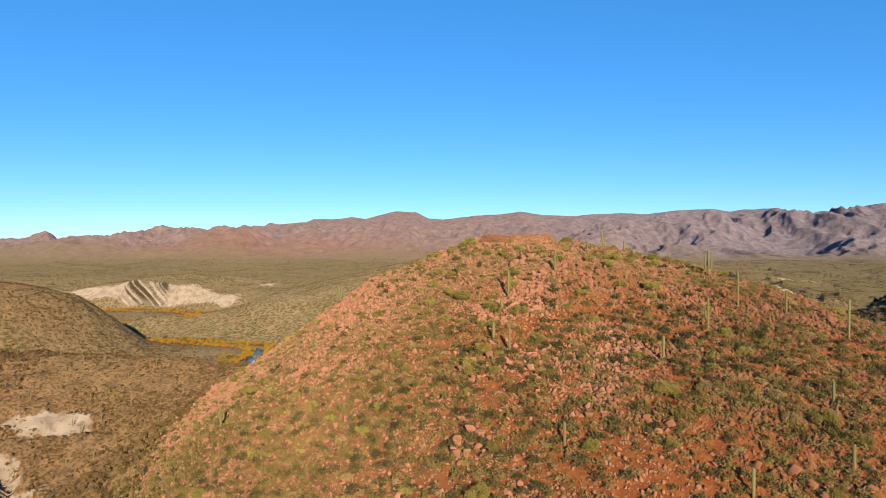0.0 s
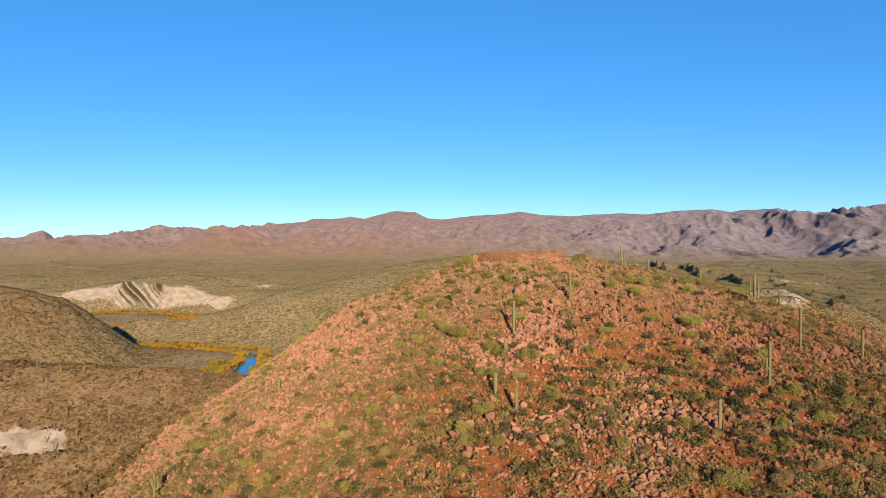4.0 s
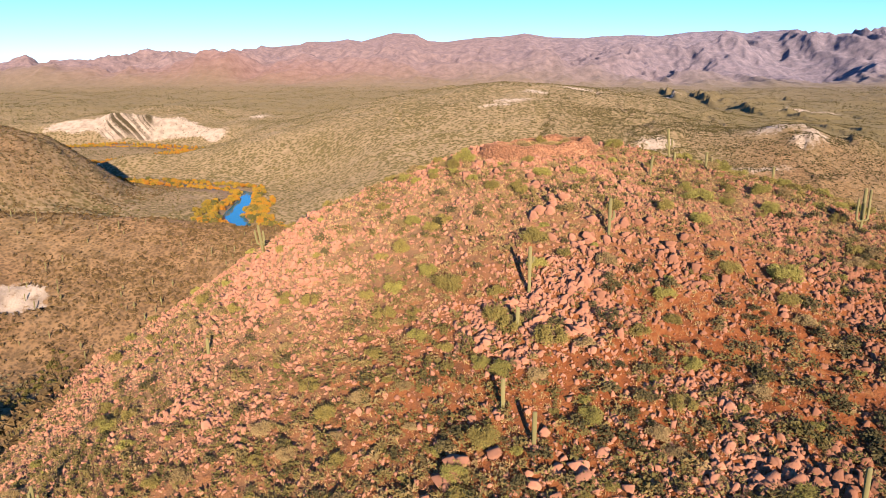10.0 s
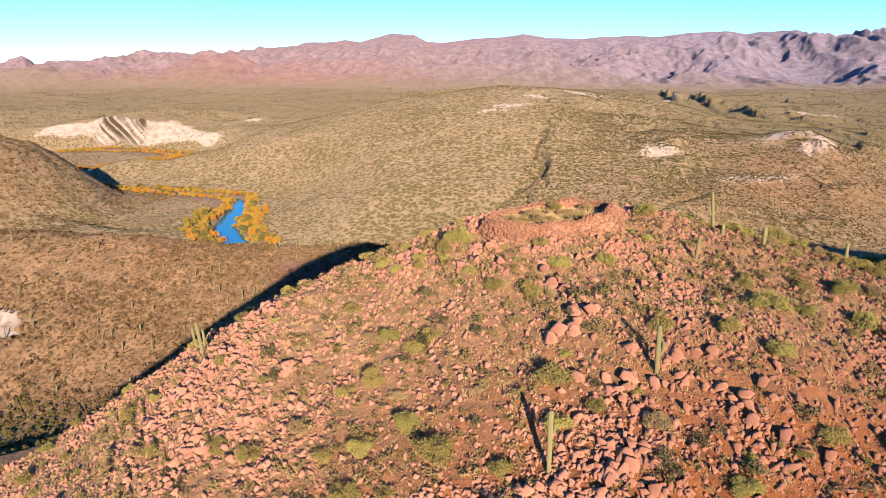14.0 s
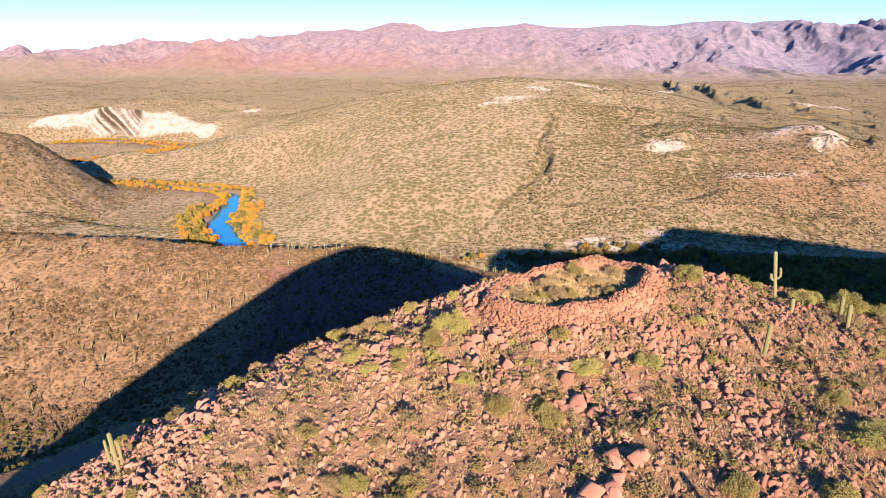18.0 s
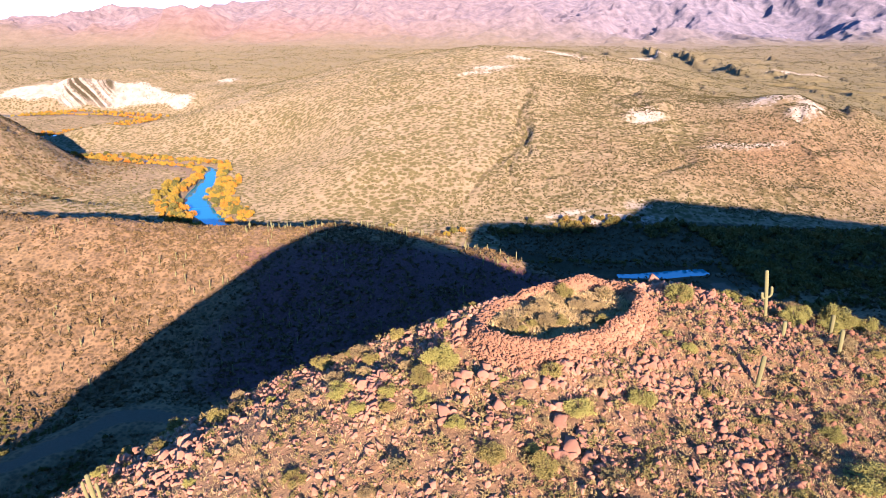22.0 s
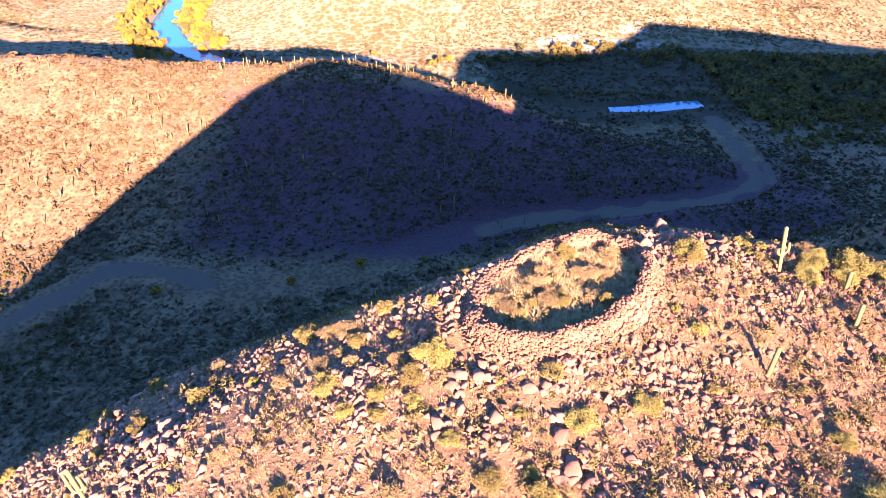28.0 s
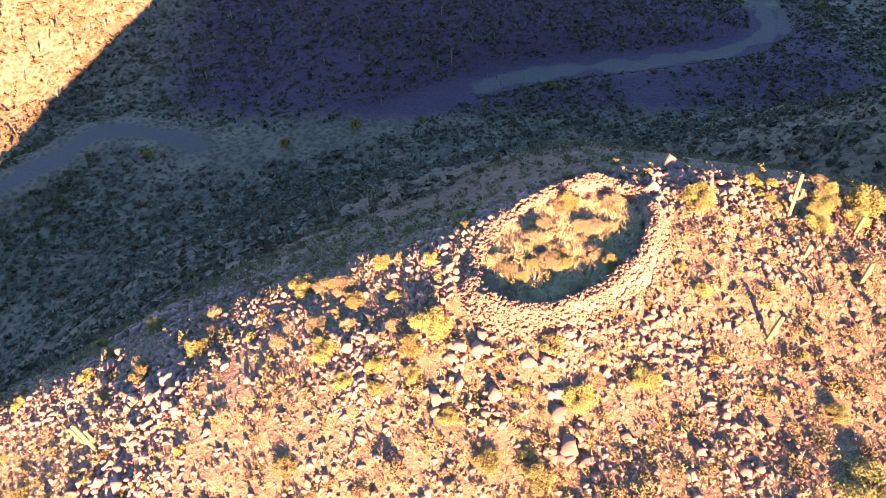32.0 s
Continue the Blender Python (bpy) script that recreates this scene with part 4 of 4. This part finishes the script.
def scrub(x, y, lo, hi, seed, name, label, mat=M_SHRUB):
    dr, wr, dw, _ = masks(x, y)
    near_hill = (x > -60) & (x < 72) & (y < 34) & (y > -108)
    bare = np.hypot((x + 219) / 18, (y - 221) / 10) < 1
    keep = (dw > 9) & (dr > wr + 4) & ~near_hill & ~bare & (np.random.default_rng(seed).random(len(x)) < np.clip(0.62 + 0.8 * fbm(x / 40, y / 40, 3, 54) + 0.5 * fbm(x / 11, y / 11, 2, 55) + 0.35 * bump(x, y, 170, 680, 110, 120), 0.06, 1))
    x, y = x[keep], y[keep]
    stuff(name, scattered(clumps, on_ground(x, y, 0.1), lo + (hi - lo) * rnd.random(len(x)) ** 1.3, seed=seed), mat, label, "shrubs")


n = 84000
scrub(rnd.uniform(-400, 400, n), rnd.uniform(-20, 460, n), 0.55, 1.75, 4, "ridge_scrub", "dry brown scrub covering the ridge and valley sides", M_RIDGE)
n = 52000
scrub(rnd.uniform(-300, 190, n), rnd.uniform(165, 325, n), 0.3, 0.8, 7, "valley_scrub", "fine brown scrub on the shaded valley sides", M_RIDGE)
n = 64000
scrub(rnd.uniform(-260, 190, n), rnd.uniform(8, 175, n), 0.3, 0.9, 13, "back_slope_scrub", "grey-green scrub on the shaded back slope of the hill", M_TUFT)
n = 16000
scrub(rnd.uniform(-330, -40, n), rnd.uniform(-160, 60, n), 0.5, 1.3, 5, "slope_scrub", "dry scrub on the lower hill slopes", M_RIDGE)
n = 15000
scrub(rnd.uniform(-260, 260, n), -92 - 190 * rnd.random(n) ** 1.3, 0.5, 1.3, 22, "foreland_scrub", "dry scrub on the flats before the hill", M_RIDGE)
n = 90000
scrub(rnd.uniform(-680, 760, n), 470 + 850 * rnd.random(n) ** 1.2, 0.5, 1.35, 6, "plain_scrub", "olive scrub dotting the desert plain beyond the river")

n = 34000
swell_x, swell_y = rnd.uniform(20, 470, n), rnd.uniform(480, 830, n)
east_bank = swell_x > 30 + 0.28 * (swell_y - 520)
scrub(swell_x[east_bank], swell_y[east_bank], 0.45, 1.2, 16, "swell_scrub", "darker olive scrub on the swell beyond the gully", M_SWELL)
n = 16000
scrub(rnd.uniform(-720, -330, n), rnd.uniform(420, 780, n), 0.6, 1.6, 12, "hillside_scrub", "brown scrub on the dark hill by the river", M_RIDGE)
n = 52000
scrub(rnd.uniform(-1500, 1500, n), rnd.uniform(1300, 2450, n), 0.9, 2.2, 8, "far_scrub", "far olive scrub on the plain below the mountains")

# ---- cottonwoods along the river ----
GOLDS = [(0.0, (0.282, 0.101, 0.0132)), (0.35, (0.317, 0.158, 0.0158)), (0.6, (0.273, 0.18, 0.0211)), (0.92, (0.176, 0.141, 0.0246)), (1.0, (0.088, 0.088, 0.0246))]
M_GOLD = leaves_material("autumn_cottonwood_leaves", GOLDS)
M_OLIVES = leaves_material("mixed_thicket_leaves", [(0.0, (0.22, 0.123, 0.0264)), (0.35, (0.176, 0.128, 0.0308)), (0.65, (0.114, 0.0968, 0.0264)), (1.0, (0.066, 0.066, 0.0229))], 1.0, 0.09)
M_GOLDS = leaves_material("autumn_thicket_leaves", GOLDS, 1.0, 0.09)
M_OLIVE = leaves_material("green_cottonwood_leaves", [(0.0, (0.209, 0.129, 0.0308)), (0.3, (0.16, 0.123, 0.0308)), (0.7, (0.0986, 0.0889, 0.0246)), (1.0, (0.0616, 0.0616, 0.0216))])


def tree_kind(seed, mat, label, group):
    root = new("cottonwood_tree")
    tagged(root, label, "tree", group)
    r = np.random.default_rng(seed)
    limbs = [tube([(0, 0, -0.15), (0.03, 0.02, 0.5), (0.0, 0.05, 1.1)], [0.09, 0.07, 0.04], 6)]
    for k in range(5):
        w = k * 1.256 + r.random()
        limbs.append(tube([(0.02, 0.02, 0.45 + 0.08 * k), (0.35 * math.cos(w), 0.35 * math.sin(w), 0.85 + 0.1 * k), (0.6 * math.cos(w), 0.6 * math.sin(w), 1.15 + 0.1 * k)], [0.04, 0.028, 0.012], 4))
    part("trunk", made("trunk", joined(limbs), M_BARK), root)
    v, f = leaf_cloud(seed, 420, 0.17, 10, 0.95, 0.66)
    v[:, 2] += 0.42
    part("crown", made("crown", (v, f), mat), root)
    return root


GOLD_LABEL, OLIVE_LABEL = "golden autumn cottonwood tree on the river bank", "olive green cottonwood tree in the river thicket"
golds = [tree_kind(400 + k, M_GOLD, GOLD_LABEL, "golden trees along the river") for k in range(4)]
olives = [tree_kind(410 + k, M_OLIVE, OLIVE_LABEL, "trees in the shaded thicket") for k in range(4)]


def tree(kind, x, y, size):
    return copy_thing(kind, pose(x, y, float(height(x, y)) - 0.1, 0, 0, rnd.uniform(0, 360)) @ Matrix.Diagonal((size, size, size * rnd.uniform(0.8, 1.05), 1)))


def along_river(i0, i1, s):
    a, b = seg[i0], seg[i1]
    q = a + (b - a) * s
    return np.interp(q, seg, rp[:, 0]), np.interp(q, seg, rp[:, 1]), np.interp(q, seg, rw), np.interp(q + 4, seg, rp[:, 0]) - np.interp(q - 4, seg, rp[:, 0]), np.interp(q + 4, seg, rp[:, 1]) - np.interp(q - 4, seg, rp[:, 1])


def bank_trees(kinds, i0, i1, count, lo, hi, inner, outer):
    for k in range(count):
        x, y, w, dx, dy = along_river(i0, i1, (k + rnd.random()) / count)
        d = math.hypot(dx, dy)
        off = (w + inner + outer * rnd.random()) * (1 if k % 2 else -1)
        tree(kinds[k % len(kinds)], x - dy / d * off, y + dx / d * off, rnd.uniform(lo, hi))


def thicket(name, places, mat, label):
    """Far crowns that run into one another."""
    p = np.array(places)
    shapes = []
    for k in range(5):
        v, f = leaf_cloud(430 + k, 60, 0.36, 8, 0.95, 0.62)
        shapes.append((v + np.array([0, 0, 0.2]), f))
    stuff(name, scattered(shapes, on_ground(p[:, 0], p[:, 1], 0.2), p[:, 2], seed=9), mat, label, "trees")


def bank_places(i0, i1, count, lo, hi, inner, outer):
    out = []
    for k in range(count):
        x, y, w, dx, dy = along_river(i0, i1, (k + rnd.random()) / count)
        d = math.hypot(dx, dy)
        off = (w + inner + outer * rnd.random()) * (1 if k % 2 else -1)
        out.append((x - dy / d * off, y + dx / d * off, rnd.uniform(lo, hi)))
    return out


bank_trees(golds, 6, 8, 60, 3.2, 4.8, 1, 10)
bank_trees(golds, 8, 10, 130, 3.2, 5.0, 3, 22)
thicket("golden_river_thicket", bank_places(1, 5, 190, 3.0, 4.4, 0, 9) + bank_places(6, 8, 130, 2.6, 4.2, 0, 11) + bank_places(8, 10, 170, 2.2, 3.8, 2, 24) + bank_places(10, 11, 20, 2.0, 3.2, 2, 8),
        M_GOLDS, "golden autumn trees crowding the river bank")
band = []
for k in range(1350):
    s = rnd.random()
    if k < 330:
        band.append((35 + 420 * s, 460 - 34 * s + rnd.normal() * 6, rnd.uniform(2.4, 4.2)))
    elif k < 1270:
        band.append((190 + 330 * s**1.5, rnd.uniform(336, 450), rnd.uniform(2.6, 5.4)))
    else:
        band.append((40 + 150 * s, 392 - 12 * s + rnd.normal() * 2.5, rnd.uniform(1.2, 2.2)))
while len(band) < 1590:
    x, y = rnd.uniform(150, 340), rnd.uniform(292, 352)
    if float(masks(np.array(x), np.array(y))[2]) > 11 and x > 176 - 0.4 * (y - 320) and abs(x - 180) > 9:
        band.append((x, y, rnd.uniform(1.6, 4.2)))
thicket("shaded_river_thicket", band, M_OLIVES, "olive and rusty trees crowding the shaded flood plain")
for k in range(75):
    if k < 25:
        s = rnd.random()
        x, y, size = 40 + 260 * s, 450 - 28 * s + rnd.normal() * 5, rnd.uniform(2.8, 4.4)
    else:
        x, y, size = rnd.uniform(190, 380), rnd.uniform(345, 420), rnd.uniform(3.5, 5.8)
    tree(olives[k % 4], x, y, size)
for x, y, size in ((8, 452, 4.5), (14, 455, 4.0), (-40, 470, 3.2), (2, 446, 3.4)):
    tree(golds[0], x, y, size)
for x, y, size in ((-52, 165, 2.6), (-28, 176, 2.8), (45, 196, 2.8), (-5, 178, 2.2), (-98, 160, 2.4), (170, 246, 3.0), (182, 268, 3.4)):
    tree(golds[3] if x < 50 else olives[1], x, y, size)
n = 190
s = rnd.random(n) * (len(GULLY) - 1)
i = s.astype(int)
gp = np.array([(a, b) for a, b, _ in GULLY])
g = gp[i] + (s - i)[:, None] * (gp[i + 1] - gp[i]) + rnd.normal(size=(n, 2)) * 2.5
thicket("gully_brush", np.c_[g, 0.4 + 0.6 * rnd.random(n)], M_OLIVE, "dark brush lining the dry gully")
brush = []
while len(brush) < 330:
    x, y = rnd.uniform(-185, -118), rnd.uniform(112, 192)
    if float(masks(np.array(x), np.array(y))[2]) > 8 and abs(y - 152 + 0.4 * (x + 150)) < 34 * rnd.random():
        brush.append((x, y, rnd.uniform(0.6, 1.5)))
thicket("wash_brush", brush, M_OLIVE, "dark brush crowding the foot of the slope by the wash")
for i, root in enumerate(golds):
    root.matrix_world = pose(-250 - 9 * i, 722, float(height(-250 - 9 * i, 722)) - 0.1) @ Matrix.Scale(4, 4)
for i, root in enumerate(olives):
    root.matrix_world = pose(230 + 11 * i, 395, float(height(230 + 11 * i, 395)) - 0.1) @ Matrix.Scale(4.5, 4)

# ---- stone ruin on the hilltop ----
ruin = new("stone_ruin")
tagged(ruin, "oval ruined wall of stacked red stones on the summit", "ruin")


def wall_place(w, across, z):
    """A place on the oval wall: angle w, metres outward from its middle line, height."""
    a, b = RUIN_A + across, RUIN_B + across
    u, v = a * math.cos(w), b * math.sin(w)
    return RUIN[0] + u * c38 - v * s38, RUIN[1] + u * s38 + v * c38, z


def facing(w):
    """1 where the wall faces down the front slope, 0 at its low back."""
    u, v = RUIN_B * math.cos(w), RUIN_A * math.sin(w)
    return float(step(-0.35, 0.25, -(u * s38 + v * c38) / math.hypot(u, v)))


def wall_top(w):
    east = math.exp(-((math.remainder(w - 0.1, 2 * math.pi) / 0.75) ** 2))
    return -0.28 + 0.62 * facing(w) + 0.55 * east + 0.5 * math.exp(-(((w - 0.68) / 0.22) ** 2)) + 0.25 * math.exp(-(((w - 1.35) / 0.2) ** 2)) + 0.42 * float(fbm(np.array(w * 3.1), np.array(1.7), 3, 61))


core_v, core_f, turns = [], [], 120
profile = [(-0.5, -1.7), (-0.42, -0.4), (-0.25, -0.03), (0.25, 0.0), (0.45, -0.25), (0.75, -0.95), (1.5, -2.2)]
for i in range(turns):
    w = 2 * math.pi * i / turns
    for across, dz in profile:
        wide = across * (0.3 + 0.7 * facing(w)) * (1 + 0.4 * float(vnoise(np.array(w * 3.0), np.array(5.5), 63))) if across > 0.4 else across
        wob = 0.12 * float(vnoise(np.array(w * 11.0), np.array(across * 2), 62))
        core_v.append((*wall_place(w, wide + wob, 0)[:2], wall_top(w) - 0.14 + dz))
for i in range(turns):
    for k in range(len(profile) - 1):
        a, b = i * len(profile) + k, ((i + 1) % turns) * len(profile) + k
        core_f.append((a, b, b + 1, a + 1))
part("wall_core", made("wall_core", (np.array(core_v, float), np.array(core_f)), M_WALLROCK), ruin)
stone_meshes = [made("stone", stone_shape(500 + k, 0.62, 9), M_WALLROCK) for k in range(10)]
rest = []
for k in range(7600):
    w = rnd.uniform(0, 2 * math.pi)
    front = facing(w)
    across = rnd.uniform(-0.5, 0.4) if rnd.random() < 0.42 else 0.35 + (0.25 + 1.0 * front * (1 + 0.4 * float(vnoise(np.array(w * 3.0), np.array(5.5), 63)))) * rnd.random() ** 1.2
    drop = 0.0 if across < 0.35 else (across - 0.35) * 1.6
    if across < -0.3:
        drop = rnd.random() * 0.9
    x, y, z = wall_place(w, across, wall_top(w) - drop)
    g = float(height(x, y))
    z = max(z - 0.06 + rnd.uniform(-0.09, 0.09), g)
    size = 0.14 + 0.3 * rnd.random() ** 2
    if 3.9 < w < 5.6 and len(ruin.children) < 301:
        ob = part("stone", stone_meshes[k % 10], ruin)
        ob.matrix_local = pose(x, y, z - 0.05, rnd.uniform(-20, 20), rnd.uniform(-20, 20), rnd.uniform(0, 360)) @ Matrix.Scale(size, 4)
    else:
        rest.append((x, y, z - 0.05, size))
rest = np.array(rest)
rubble = part("rubble", made("rubble", scattered([stone_shape(500 + k, 0.62, 9) for k in range(10)], rest[:, :3], rest[:, 3], tilt=0.25, seed=8), M_WALLROCK), ruin, "loose stacked red stones")
tagged(rubble, kind="stuff")
